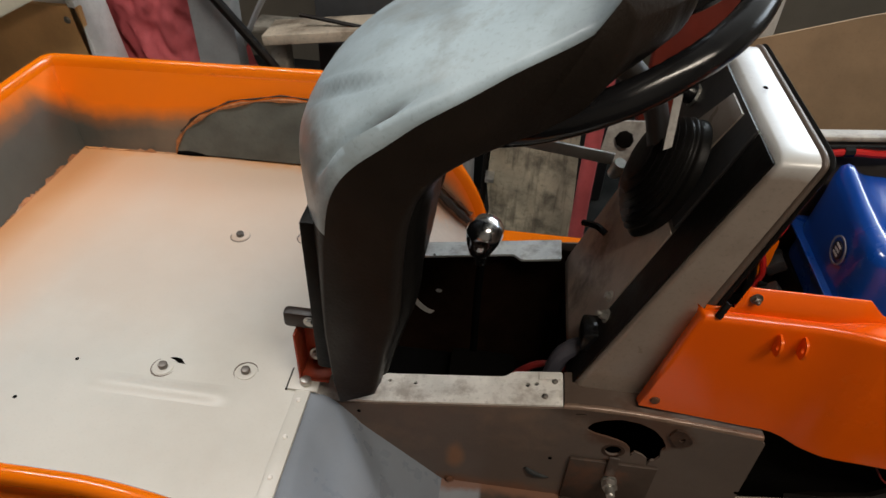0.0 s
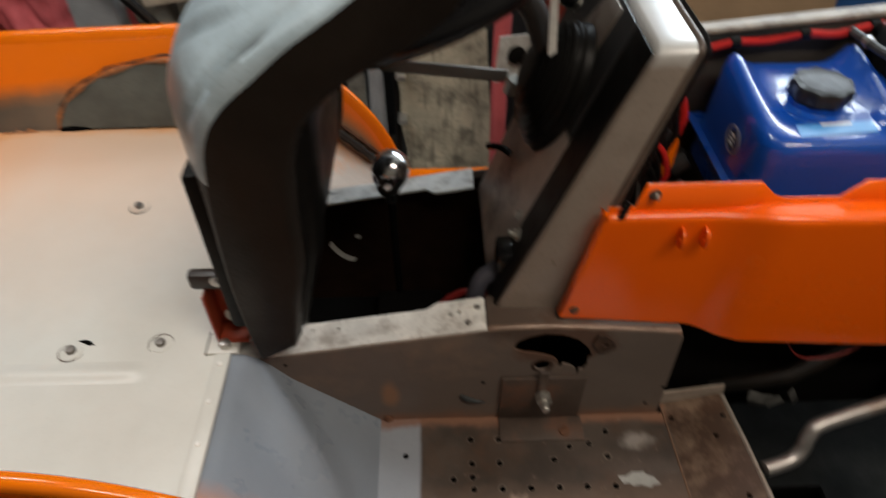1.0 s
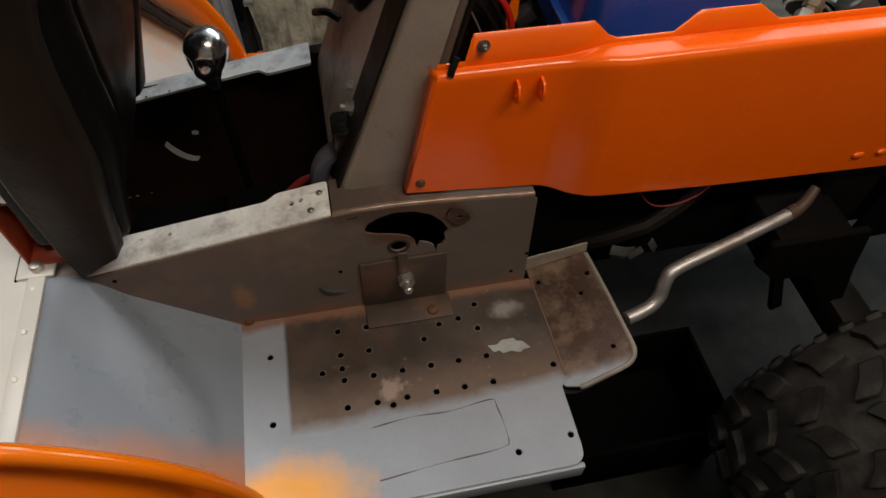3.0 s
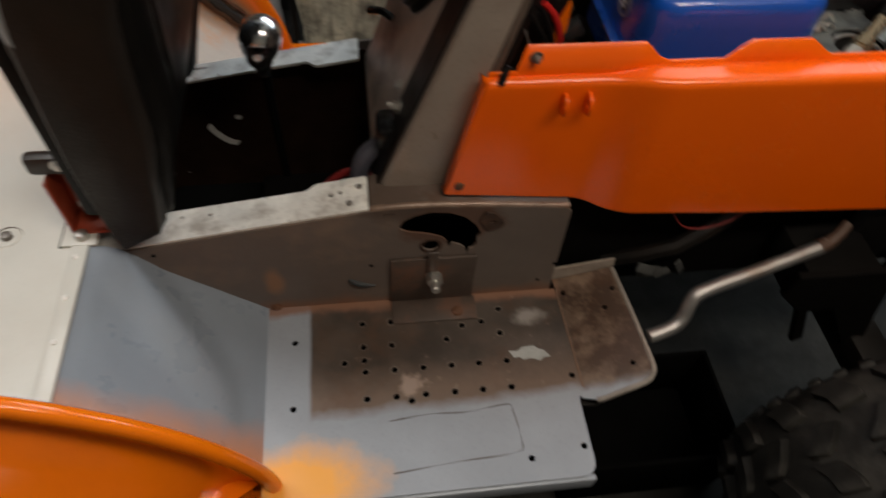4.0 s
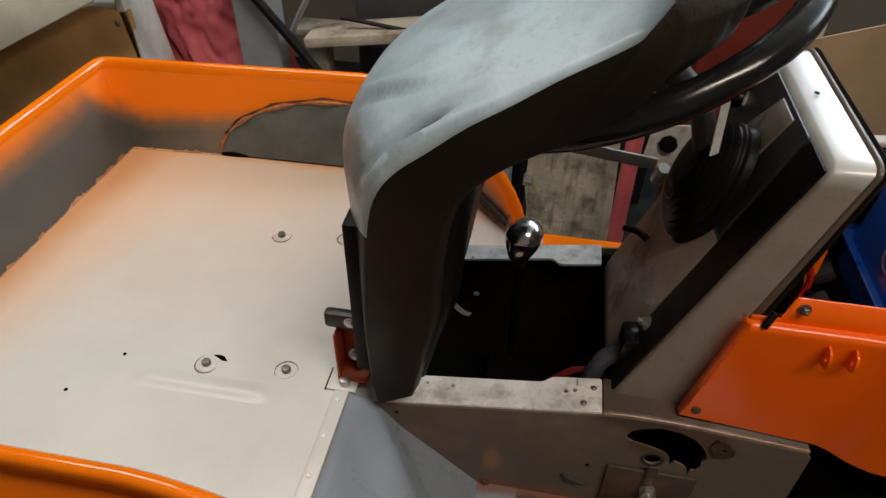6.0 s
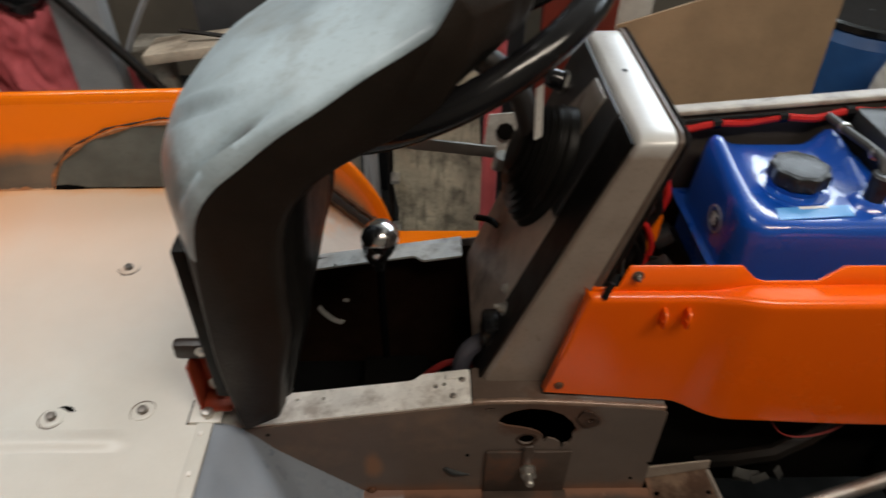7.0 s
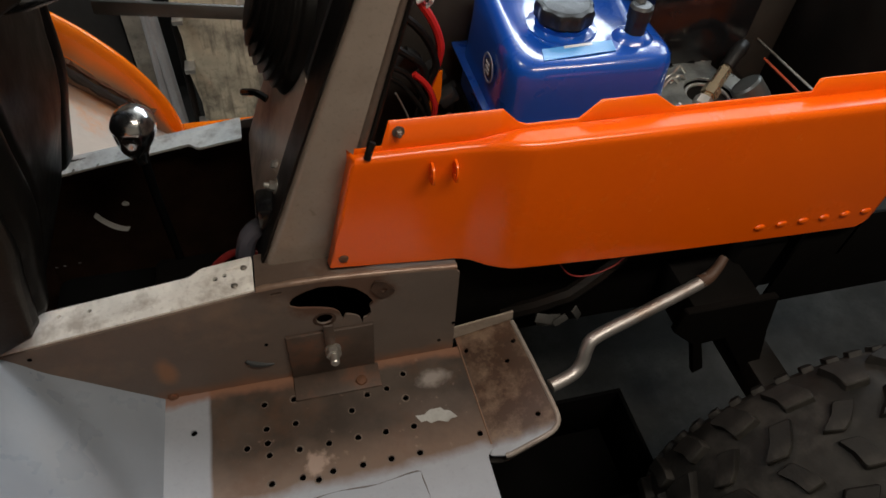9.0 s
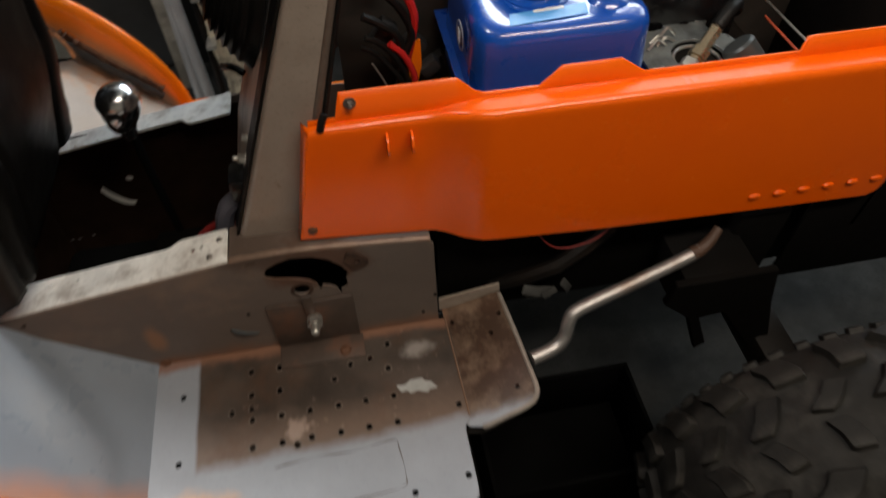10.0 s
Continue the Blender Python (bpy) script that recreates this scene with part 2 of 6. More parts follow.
over = mix(base, (0.7, 0.22, 0.03), ramp(summed(nt, (y_, -1.0), (cloud, 0.05)), 0.225, 0.275, 0.0, 0.7))
nt.links.new(over, b.inputs["Base Color"])

# footboard: pale primer at the rim, worn brown in the middle with the hood's shadow painted in, orange overspray near
# the fender
foot_paint, nt, b, tc, tex, mix, ramp, base = shader("worn_shaded_footboard", (0.302, 0.332, 0.380), 0.40, 0.0, 0.06, 9, 0.05, 240, 0.08, 90)
x_, y_ = axis_of(nt, tc, "X"), axis_of(nt, tc, "Y")
cloud, broad = tex(26.0, 5.0), tex(9.0, 4.0)
worn = mix((0.043, 0.033, 0.027), (0.085, 0.065, 0.053), ramp(tex(14.0, 5.0), 0.35, 0.65))
worn = mix(worn, (0.19, 0.135, 0.105), ramp(summed(nt, (y_, -1.0), (cloud, 0.05)), 0.155, 0.20, 0.0, 0.8))
worn = mix(worn, (0.26, 0.20, 0.16), ramp(tex(60.0, 3.0), 0.66, 0.74, 0.0, 0.7))
worn = mix(worn, (0.11, 0.055, 0.03), ramp(tex(5.0, 6.0, 0.7), 0.52, 0.66, 0.0, 0.6))
mask_y = ramp(summed(nt, (y_, 1.0), (cloud, 0.022), (x_, -0.02)), -0.196, -0.181)
mask_x = ramp(summed(nt, (x_, 1.0), (cloud, 0.004)), 0.101, 0.106)
mult = nt.nodes.new("ShaderNodeMath")
mult.operation = "MULTIPLY"
nt.links.new(mask_y, mult.inputs[0])
nt.links.new(mask_x, mult.inputs[1])
surface = mix(base, worn, mult.outputs[0])
# rusty strip along the tunnel and on the toe plate
surface = mix(surface, (0.24, 0.12, 0.075), ramp(summed(nt, (y_, 1.0), (cloud, 0.03)), -0.038, -0.026, 0.0, 0.85))
toe_rust = mix((0.062, 0.034, 0.022), (0.19, 0.13, 0.09), ramp(summed(nt, (tex(20.0, 6.0, 0.7), 1.0), (cloud, 0.3), (broad, 0.4)), 0.80, 0.98))
in_y = ramp(summed(nt, (y_, 1.0), (cloud, 0.03)), -0.185, -0.165)
toe_mask = nt.nodes.new("ShaderNodeMath")
toe_mask.operation = "MULTIPLY"
nt.links.new(ramp(summed(nt, (x_, 1.0), (cloud, 0.012)), 0.458, 0.466, 0.0, 0.92), toe_mask.inputs[0])
nt.links.new(in_y, toe_mask.inputs[1])
surface = mix(surface, toe_rust, toe_mask.outputs[0])
# scuffs and overspray
surface = mix(surface, (0.37, 0.285, 0.24), ramp(spot(nt, tc, (0.233, -0.165, 0.435), (0.03, 0.022, 0.2), tex(70.0, 4.0), 1.6), 1.2, 1.55, 0.9, 0.0))
surface = mix(surface, (0.36, 0.33, 0.31), ramp(spot(nt, tc, (0.405, -0.077, 0.435), (0.035, 0.018, 0.2), tex(50.0, 4.0), 1.4), 1.0, 1.6, 0.7, 0.0))
surface = mix(surface, (0.94, 0.40, 0.03), ramp(spot(nt, tc, (0.092, -0.278, 0.435), (0.105, 0.055, 0.2), cloud, 0.7), 0.75, 1.4, 0.95, 0.0))
nt.links.new(surface, b.inputs["Base Color"])

# cowl: worn brownish paint, turning pale near its top
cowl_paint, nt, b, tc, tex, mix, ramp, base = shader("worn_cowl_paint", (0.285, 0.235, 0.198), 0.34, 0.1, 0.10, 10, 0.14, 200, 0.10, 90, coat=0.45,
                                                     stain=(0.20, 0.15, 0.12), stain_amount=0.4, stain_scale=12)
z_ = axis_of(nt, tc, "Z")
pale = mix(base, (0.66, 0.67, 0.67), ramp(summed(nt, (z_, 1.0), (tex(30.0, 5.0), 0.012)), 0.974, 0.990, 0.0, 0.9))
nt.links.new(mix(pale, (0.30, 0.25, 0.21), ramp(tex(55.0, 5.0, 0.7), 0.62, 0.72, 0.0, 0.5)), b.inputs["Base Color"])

cowl_paint.node_tree.nodes["Principled BSDF"].inputs["Coat Roughness"].default_value = 0.3


# ---- mesh helpers ----
def finish(bm, name, material, angle=32.0):
    bmesh.ops.remove_doubles(bm, verts=bm.verts, dist=1e-6)
    bmesh.ops.recalc_face_normals(bm, faces=bm.faces)
    for f in bm.faces:
        f.smooth = True
    for e in bm.edges:
        if len(e.link_faces) == 2 and e.calc_face_angle(0.0) > radians(angle):
            e.smooth = False
    me = bpy.data.meshes.new(name)
    bm.to_mesh(me)
    bm.free()
    for mt in material if isinstance(material, (list, tuple)) else [material]:
        me.materials.append(mt)
    return me


def part(name, bm, material, parent=None, label="", angle=32.0):
    ob = new(name, finish(bm, name, material, angle))
    if parent:
        ob.parent = parent
    if label:
        tagged(ob, label)
    return ob


def thing(name, label, category, group="", kind=""):
    return tagged(new(name), label, category, group, kind)


def bevelled(bm, width, segments=2, angle=30.0):
    edges = [e for e in bm.edges if len(e.link_faces) == 2 and e.calc_face_angle(0.0) > radians(angle)]
    if width:
        bmesh.ops.bevel(bm, geom=edges, offset=width, segments=segments, profile=0.5, affect="EDGES", clamp_overlap=True)
    return bm


def box(x0, x1, y0, y1, z0, z1, bevel=0.0, m=None, bm=None, segments=2):
    b2 = bmesh.new()
    bmesh.ops.create_cube(b2, size=1.0)
    for v in b2.verts:
        v.co = Vector(((x0 + x1) / 2 + v.co.x * (x1 - x0), (y0 + y1) / 2 + v.co.y * (y1 - y0), (z0 + z1) / 2 + v.co.z * (z1 - z0)))
    bevelled(b2, bevel, segments)
    if m is not None:
        b2.transform(m)
    return joined(bm, b2)


def joined(bm, b2):
    if bm is None:
        return b2
    me = bpy.data.meshes.new("tmp")
    b2.to_mesh(me)
    b2.free()
    bm.from_mesh(me)
    bpy.data.meshes.remove(me)
    return bm


def plate(outline, holes, place, thick, bevel=0.0):
    """A sheet from a 2D outline with holes; place maps (u, v, w) to the world, w from 0 to thick."""
    bm = bmesh.new()
    edges = []
    for loop in [outline, *holes]:
        vs = [bm.verts.new((u, v, 0)) for u, v in loop]
        edges += [bm.edges.new((vs[i], vs[(i + 1) % len(vs)])) for i in range(len(vs))]
    bmesh.ops.triangle_fill(bm, edges=edges, use_beauty=True, use_dissolve=False, normal=(0, 0, 1))
    got = bmesh.ops.extrude_face_region(bm, geom=list(bm.faces), use_keep_orig=True)
    for v in [g for g in got["geom"] if isinstance(g, bmesh.types.BMVert)]:
        v.co.z += thick
    bmesh.ops.recalc_face_normals(bm, faces=bm.faces)
    if bevel:
        edges = [e for e in bm.edges if len(e.link_faces) == 2 and e.calc_face_angle(0.0) > radians(50)]
        bmesh.ops.bevel(bm, geom=edges, offset=bevel, segments=1, affect="EDGES", clamp_overlap=True)
    for v in bm.verts:
        v.co = Vector(place(*v.co))
    return bm


def circle(u, v, r, n=12, squash=1.0, turn=0.0):
    return [(u + r * math.cos(2 * math.pi * i / n) * math.cos(turn) - squash * r * math.sin(2 * math.pi * i / n) * math.sin(turn),
             v + r * math.cos(2 * math.pi * i / n) * math.sin(turn) + squash * r * math.sin(2 * math.pi * i / n) * math.cos(turn)) for i in range(n)]


def rounded(points, radius, n=4):
    """A polygon with its corners rounded; radius may be one number or one per corner."""
    out = []
    k = len(points)
    for i, p in enumerate(points):
        r = radius[i] if isinstance(radius, (list, tuple)) else radius
        p, a, c = Vector(p), Vector(points[i - 1]), Vector(points[(i + 1) % k])
        if r <= 0:
            out.append((p.x, p.y))
            continue
        da, dc = (a - p).normalized(), (c - p).normalized()
        for j in range(n + 1):
            s = j / n
            q = (p + da * r) * (1 - s) ** 2 + p * 2 * s * (1 - s) + (p + dc * r) * s ** 2
            out.append((q.x, q.y))
    return out


def spline(points, steps=6):
    """Catmull-Rom points through the given ones."""
    pts = [Vector(p) for p in points]
    pts = [pts[0] * 2 - pts[1]] + pts + [pts[-1] * 2 - pts[-2]]
    out = []
    for i in range(1, len(pts) - 2):
        for j in range(steps):
            s = j / steps
            p0, p1, p2, p3 = pts[i - 1:i + 3]
            out.append(0.5 * (2 * p1 + (p2 - p0) * s + (2 * p0 - 5 * p1 + 4 * p2 - p3) * s * s + (3 * p1 - p0 - 3 * p2 + p3) * s ** 3))
    out.append(pts[-2])
    return out


def tube(points, radius, n=10, bm=None, steps=6, cap=True):
    path = spline(points, steps) if steps > 1 else [Vector(p) for p in points]
    b2 = bmesh.new()
    rings = []
    side = None
    for i, p in enumerate(path):
        t = (path[min(i + 1, len(path) - 1)] - path[max(i - 1, 0)]).normalized()
        if side is None:
            side = t.orthogonal().normalized()
        side = (side - t * side.dot(t)).normalized()
        up = t.cross(side)
        r = radius(i / (len(path) - 1)) if callable(radius) else radius
        rings.append([b2.verts.new(p + (side * math.cos(2 * math.pi * k / n) + up * math.sin(2 * math.pi * k / n)) * r) for k in range(n)])
    for a, c in zip(rings, rings[1:]):
        for k in range(n):
            b2.faces.new((a[k], a[(k + 1) % n], c[(k + 1) % n], c[k]))
    if cap:
        b2.faces.new(rings[0])
        b2.faces.new(rings[-1])
    return joined(bm, b2)


def lathe(profile, m, n=24, bm=None, wave=None):
    """Turns (radius, height) round the z axis, then places it by m."""
    b2 = bmesh.new()
    rings = []
    for r, h in profile:
        rings.append([b2.verts.new(((r * (wave(k / n, h) if wave else 1)) * math.cos(2 * math.pi * k / n),
                                    (r * (wave(k / n, h) if wave else 1)) * math.sin(2 * math.pi * k / n), h)) for k in range(n)])
    for a, c in zip(rings, rings[1:]):
        for k in range(n):
            b2.faces.new((a[k], a[(k + 1) % n], c[(k + 1) % n], c[k]))
    b2.faces.new(rings[0])
    b2.faces.new(rings[-1])
    b2.transform(m)
    return joined(bm, b2)


def torus(m, big, small, n=72, k=14):
    b2 = bmesh.new()
    rings = [[b2.verts.new(((big + small * math.cos(2 * math.pi * j / k)) * math.cos(2 * math.pi * i / n),
                            (big + small * math.cos(2 * math.pi * j / k)) * math.sin(2 * math.pi * i / n), small * math.sin(2 * math.pi * j / k))) for j in range(k)] for i in range(n)]
    for i in range(n):
        for j in range(k):
            b2.faces.new((rings[i][j], rings[(i + 1) % n][j], rings[(i + 1) % n][(j + 1) % k], rings[i][(j + 1) % k]))
    b2.transform(m)
    return b2


def aligned(origin, direction):
    """A pose at origin whose z axis points along direction."""
    return Matrix.Translation(origin) @ Vector(direction).to_track_quat("Z", "Y").to_matrix().to_4x4()


def bolt(origin, direction, r=0.006, h=0.005, stud=0.0, bm=None):
    m = aligned(origin, direction)
    bm = lathe([(r * 1.55, 0), (r * 1.55, 0.0014)], m, 18, bm)
    bm = lathe([(r, 0.0014), (r, h), (r * 0.85, h + 0.0008)], m, 6, bm)
    if stud:
        bm = lathe([(r * 0.55, h), (r * 0.55, h + stud), (r * 0.4, h + stud + 0.001)], m, 12, bm)
    return bm


# ---- setting ----
def slab(name, x0, x1, y0, y1, z0, z1, material):
    return tagged(part(name, box(x0, x1, y0, y1, z0, z1), material), kind="structure")


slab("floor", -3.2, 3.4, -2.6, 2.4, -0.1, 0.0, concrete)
slab("ceiling", -3.2, 3.4, -2.6, 2.4, 2.9, 3.0, ceiling_paint)
tagged(part("wall_north", plate([(-3.2, 0.0), (3.4, 0.0), (3.4, 2.9), (-3.2, 2.9)],
                                [[(WINDOW[0], WINDOW[2]), (WINDOW[1], WINDOW[2]), (WINDOW[1], WINDOW[3]), (WINDOW[0], WINDOW[3])]],
                                lambda u, v, w: (u, 2.2 + w, v), 0.2), wall_paint), kind="structure")
tagged(part("window_1", plate([(WINDOW[0], WINDOW[2]), (WINDOW[1], WINDOW[2]), (WINDOW[1], WINDOW[3]), (WINDOW[0], WINDOW[3])],
                                         [[(WINDOW[0] + 0.05, WINDOW[2] + 0.05), (WINDOW[1] - 0.05, WINDOW[2] + 0.05), (WINDOW[1] - 0.05, WINDOW[3] - 0.05), (WINDOW[0] + 0.05, WINDOW[3] - 0.05)]],
                                         lambda u, v, w: (u, 2.24 + w, v), 0.04), white_paint), kind="structure")
slab("wall_south", -3.2, 3.4, -2.6, -2.4, 0.0, 2.9, wall_paint)
slab("wall_west", -3.2, -3.0, -2.4, 2.2, 0.0, 2.9, wall_paint)
SW = [(SIDE_WINDOW[0], SIDE_WINDOW[2]), (SIDE_WINDOW[1], SIDE_WINDOW[2]), (SIDE_WINDOW[1], SIDE_WINDOW[3]), (SIDE_WINDOW[0], SIDE_WINDOW[3])]
tagged(part("wall_east", plate([(-2.4, 0.0), (2.2, 0.0), (2.2, 2.9), (-2.4, 2.9)], [SW], lambda u, v, w: (3.2 + w, u, v), 0.2), wall_paint), kind="structure")
SW_IN = [(SW[0][0] + 0.05, SW[0][1] + 0.05), (SW[1][0] - 0.05, SW[1][1] + 0.05), (SW[2][0] - 0.05, SW[2][1] - 0.05), (SW[3][0] + 0.05, SW[3][1] - 0.05)]
tagged(part("added_window_2", plate(SW, [SW_IN], lambda u, v, w: (3.24 + w, u, v), 0.04), white_paint), kind="structure")

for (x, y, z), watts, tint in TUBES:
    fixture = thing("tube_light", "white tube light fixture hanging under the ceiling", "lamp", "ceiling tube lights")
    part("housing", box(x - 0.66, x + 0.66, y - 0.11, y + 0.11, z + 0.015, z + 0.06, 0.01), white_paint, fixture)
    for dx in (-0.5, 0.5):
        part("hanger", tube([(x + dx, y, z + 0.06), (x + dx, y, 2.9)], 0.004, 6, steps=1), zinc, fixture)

# ---- the tractor ----
MID = 0.13
tractor = thing("garden_tractor", "half-restored orange and cream garden tractor with its seat tipped forward", "tractor")


def far(y):
    return 2 * MID - y


# rim line of the fenders: up the near arch, round the back, down the far arch
RIM_Z, FOOT_Z, NEAR_Y, BACK_X = 0.762, 0.432, -0.27, -0.775


def far_in(x):
    """The far side of the tub runs in slightly towards the rear."""
    if x > -0.27:
        return -0.006 * min(1.0, max(0.0, (-0.1 - x) / 0.17))
    return -0.006 + 0.045 * (-0.27 - x)


def arch(n=22):
    out = []
    for i in range(n + 1):
        a = math.pi / 2 * i / n
        out.append((-0.27 + 0.332 * math.cos(a) ** (2 / 1.7), FOOT_Z + (RIM_Z - FOOT_Z) * math.sin(a) ** (2 / 1.7)))
    return out


def rim_frames():
    rows = []
    pts = arch()
    for i, (x, z) in enumerate(pts):
        a, c = pts[max(i - 1, 0)], pts[min(i + 1, len(pts) - 1)]
        t = Vector((c[0] - a[0], 0, c[1] - a[1])).normalized()
        up = Vector((-t.z, 0, t.x))
        if up.z < 0 or (abs(up.z) < 1e-6 and up.x < 0):
            up = -up
        rows.append((Vector((x, NEAR_Y, z)), Vector((0, -1, 0)), up))
    for x in (-0.36, -0.46, -0.56, -0.66, -0.74):
        rows.append((Vector((x, NEAR_Y, RIM_Z)), Vector((0, -1, 0)), Vector((0, 0, 1))))
    r = 0.012
    for i in range(1, 6):
        a = math.pi / 2 * i / 6
        rows.append((Vector((BACK_X + r - r * math.sin(a), NEAR_Y + r - r * math.cos(a), RIM_Z)), Vector((-math.sin(a), -math.cos(a), 0)), Vector((0, 0, 1))))
    half = [(Vector((BACK_X, y, RIM_Z)), Vector((-1, 0, 0)), Vector((0, 0, 1))) for y in (-0.2, -0.1, 0.0, 0.06)]
    rows += half
    mirror = [(Vector((p.x, far(p.y) - (far_in(p.x) if p.y < 0.05 else 0.0), p.z)), Vector((o.x, -o.y, o.z)), u.copy()) for p, o, u in reversed(rows)]
    rows = rows + mirror
    for p, o, u in rows:
        p.z -= 0.007 * max(0.0, -0.1 - p.x)
    return rows


RIM = rim_frames()
LIP = [(-0.002, -0.012), (-0.001, -0.001), (0.003, 0.005), (0.009, 0.0075), (0.015, 0.005), (0.018, -0.002), (0.0150, -0.010), (0.008, -0.016), (0.000, -0.026),
       (-0.004, -0.046), (0.000, -0.062), (0.012, -0.076), (0.031, -0.084), (0.049, -0.089), (0.061, -0.094), (0.067, -0.102), (0.065, -0.110), (0.057, -0.112)]
bm = bmesh.new()
rings = [[bm.verts.new(p + o * a + u * h) for a, h in LIP] for p, o, u in RIM]
for a, c in zip(rings, rings[1:]):
    for k in range(len(LIP) - 1):
        bm.faces.new((a[k], a[k + 1], c[k + 1], c[k]))
for ring in (rings[0], rings[-1]):
    bm.faces.new(ring)
part("fender_rim", bm, orange_paint, tractor, "glossy orange rolled fender lip", 60)

bm = bmesh.new()
va, vc = [], []
for p, o, u in RIM[8:27]:
    q = p + o * 0.054 - u * 0.110
    va.append(bm.verts.new(q))
    vc.append(bm.verts.new(q - u * 0.07 + o * 0.035))
for k in range(len(va) - 1):
    bm.faces.new((va[k], va[k + 1], vc[k + 1], vc[k]))
part("fender_skirt", bm, plain("bare_beige_primer", (0.45, 0.41, 0.36), 0.5, 0.0, 0.15, 9, 0.08, 200, 0.1, 80), tractor, "bare beige primed inner fender skirt")

# walls between rim and deck, with the distance below the rim as v
WALL_IN = 0.045


def wall_base(p):
    """Where the wall below a rim point meets deck, slope or footboard."""
    x = p.x
    z = 0.6 if x < -0.12 else max(FOOT_Z, 0.59 - (x + 0.11) * 0.16 / 0.155)
    return z


bm = bmesh.new()
uv_layer = bm.loops.layers.uv.new("UVMap")
ROWS = 8
rings = []
for p, o, u in RIM:
    top = p - o * 0.002 - u * 0.012
    z = min(wall_base(p), top.z - 0.002)
    lean_in = WALL_IN if p.x < -0.2 else 0.006 + (WALL_IN - 0.006) * max(0.0, (-0.1 - p.x) / 0.1)
    base_p = Vector((p.x - o.x * lean_in, p.y - o.y * lean_in, z))
    row = []
    for k in range(ROWS + 1):
        s = k / ROWS
        row.append((bm.verts.new(top.lerp(base_p, s)), (top - top.lerp(base_p, s)).length))
    rings.append(row)
for i, (a, c) in enumerate(zip(rings, rings[1:])):
    for k in range(ROWS):
        f = bm.faces.new((a[k][0], a[k + 1][0], c[k + 1][0], c[k][0]))
        for loop, v in zip(f.loops, (a[k][1], a[k + 1][1], c[k + 1][1], c[k][1])):
            loop[uv_layer].uv = (i * 0.05, v)
part("fender_wall", bm, tub_paint, tractor, "fender wall fading from orange to grey primer")

# deck
DECK_F = -0.135
deck_outline = [(BACK_X + WALL_IN, -0.232), (-0.152, -0.232), (-0.152, -0.02), (-0.152, 0.28), (-0.152, far(-0.232)), (BACK_X + WALL_IN, far(-0.232) - far_in(BACK_X))]
deck = part("deck", plate(deck_outline, [], lambda u, v, w: (u, v, 0.6 - w), 0.003, 0.0005), deck_paint, tractor, "cream primed deck sheet with orange overspray")
for y0, y1 in ((-0.235, -0.022), (0.282, far(-0.235))):
    part("edge_strip", box(-0.152, DECK_F + 0.002, y0, y1, 0.598, 0.6035, 0.001), deck_paint, tractor)
dull_zinc = plain("dull_zinc", (0.17, 0.155, 0.14), 0.45, 0.6, 0.25, 60, 0.1, 300, 0.1, 200)
ring_dirt = plain("dirt_ring", (0.16, 0.13, 0.11), 0.7)
for k, (x, y) in enumerate(((-0.338, -0.025), (-0.227, -0.016), (-0.337, 0.257), (-0.227, 0.27))):
    part("washer", lathe([(0.0135, 0), (0.0133, 0.0012), (0.0118, 0.0015), (0.009, 0.0015)], pose(x, y, 0.6), 28), deck_paint, deck)
    part("deck_bolt", lathe([(0.0062, 0.0015), (0.0062, 0.006), (0.0052, 0.0075), (0.0025, 0.008)], pose(x, y, 0.6, 2, 3, 0), 14), dull_zinc, deck, "zinc bolt head")
    a0 = (2.2, 0.2, 3.0, 1.0)[k]
    arc = [(x + 0.0158 * math.cos(a0 + 0.32 * i), y + 0.0158 * math.sin(a0 + 0.32 * i), 0.6) for i in range(13)]
    part("washer_mark", tube(arc, lambda s: 0.0003 + 0.0008 * math.sin(math.pi * s), 5, steps=2), ring_dirt, deck)
part("washer_mark", plate([(-0.336, -0.0085), (-0.327, -0.0065), (-0.319, -0.0085), (-0.312, -0.0155), (-0.321, -0.0155), (-0.328, -0.0115)], [], lambda u, v, w: (u, v, 0.6 + w), 0.0006), hole_black, deck)
for i in range(3):
    part("rivet", lathe([(0.0034, 0), (0.0034, 0.001), (0.002, 0.002)], pose(-0.144, -0.052 - 0.055 * i, 0.6035), 10), bare_alu, deck)
for x, y in ((-0.457, -0.03), (-0.5, -0.1), (-0.12, 0.0)):
    part("plugged_hole", lathe([(0.0026, 0), (0.0026, 0.0006)], pose(x, y, 0.6), 10), hole_black, deck)
# low ridge beside the bolts, added to shape a tube lamp's long highlight
bm = bmesh.new()
N = 24
grid = [[bm.verts.new((-0.435 + 0.21 * i / N, -0.076 + 0.034 * j / 8, 0.6001 + 0.0042 * math.sin(math.pi * j / 8) ** 2 * min(1, 2.5 * math.sin(math.pi * i / N)) ** 2)) for j in range(9)] for i in range(N + 1)]
for i in range(N):
    for j in range(8):
        bm.faces.new((grid[i][j], grid[i + 1][j], grid[i + 1][j + 1], grid[i][j + 1]))
part("highlight_ridge", bm, deck_paint, deck)

# half-round steel patch in the far wall
PATCH = [(-0.31 + 0.235 * math.cos(math.pi * i / 28), 0.604 + 0.112 * math.sin(math.pi * i / 28) ** 1.05) for i in range(29)]


def on_wall(u, v, w):
    s = (v - 0.6) / (RIM_Z - 0.6)
    return (u, far(NEAR_Y) - far_in(u) - WALL_IN * (1 - s) - w - 0.002, v)


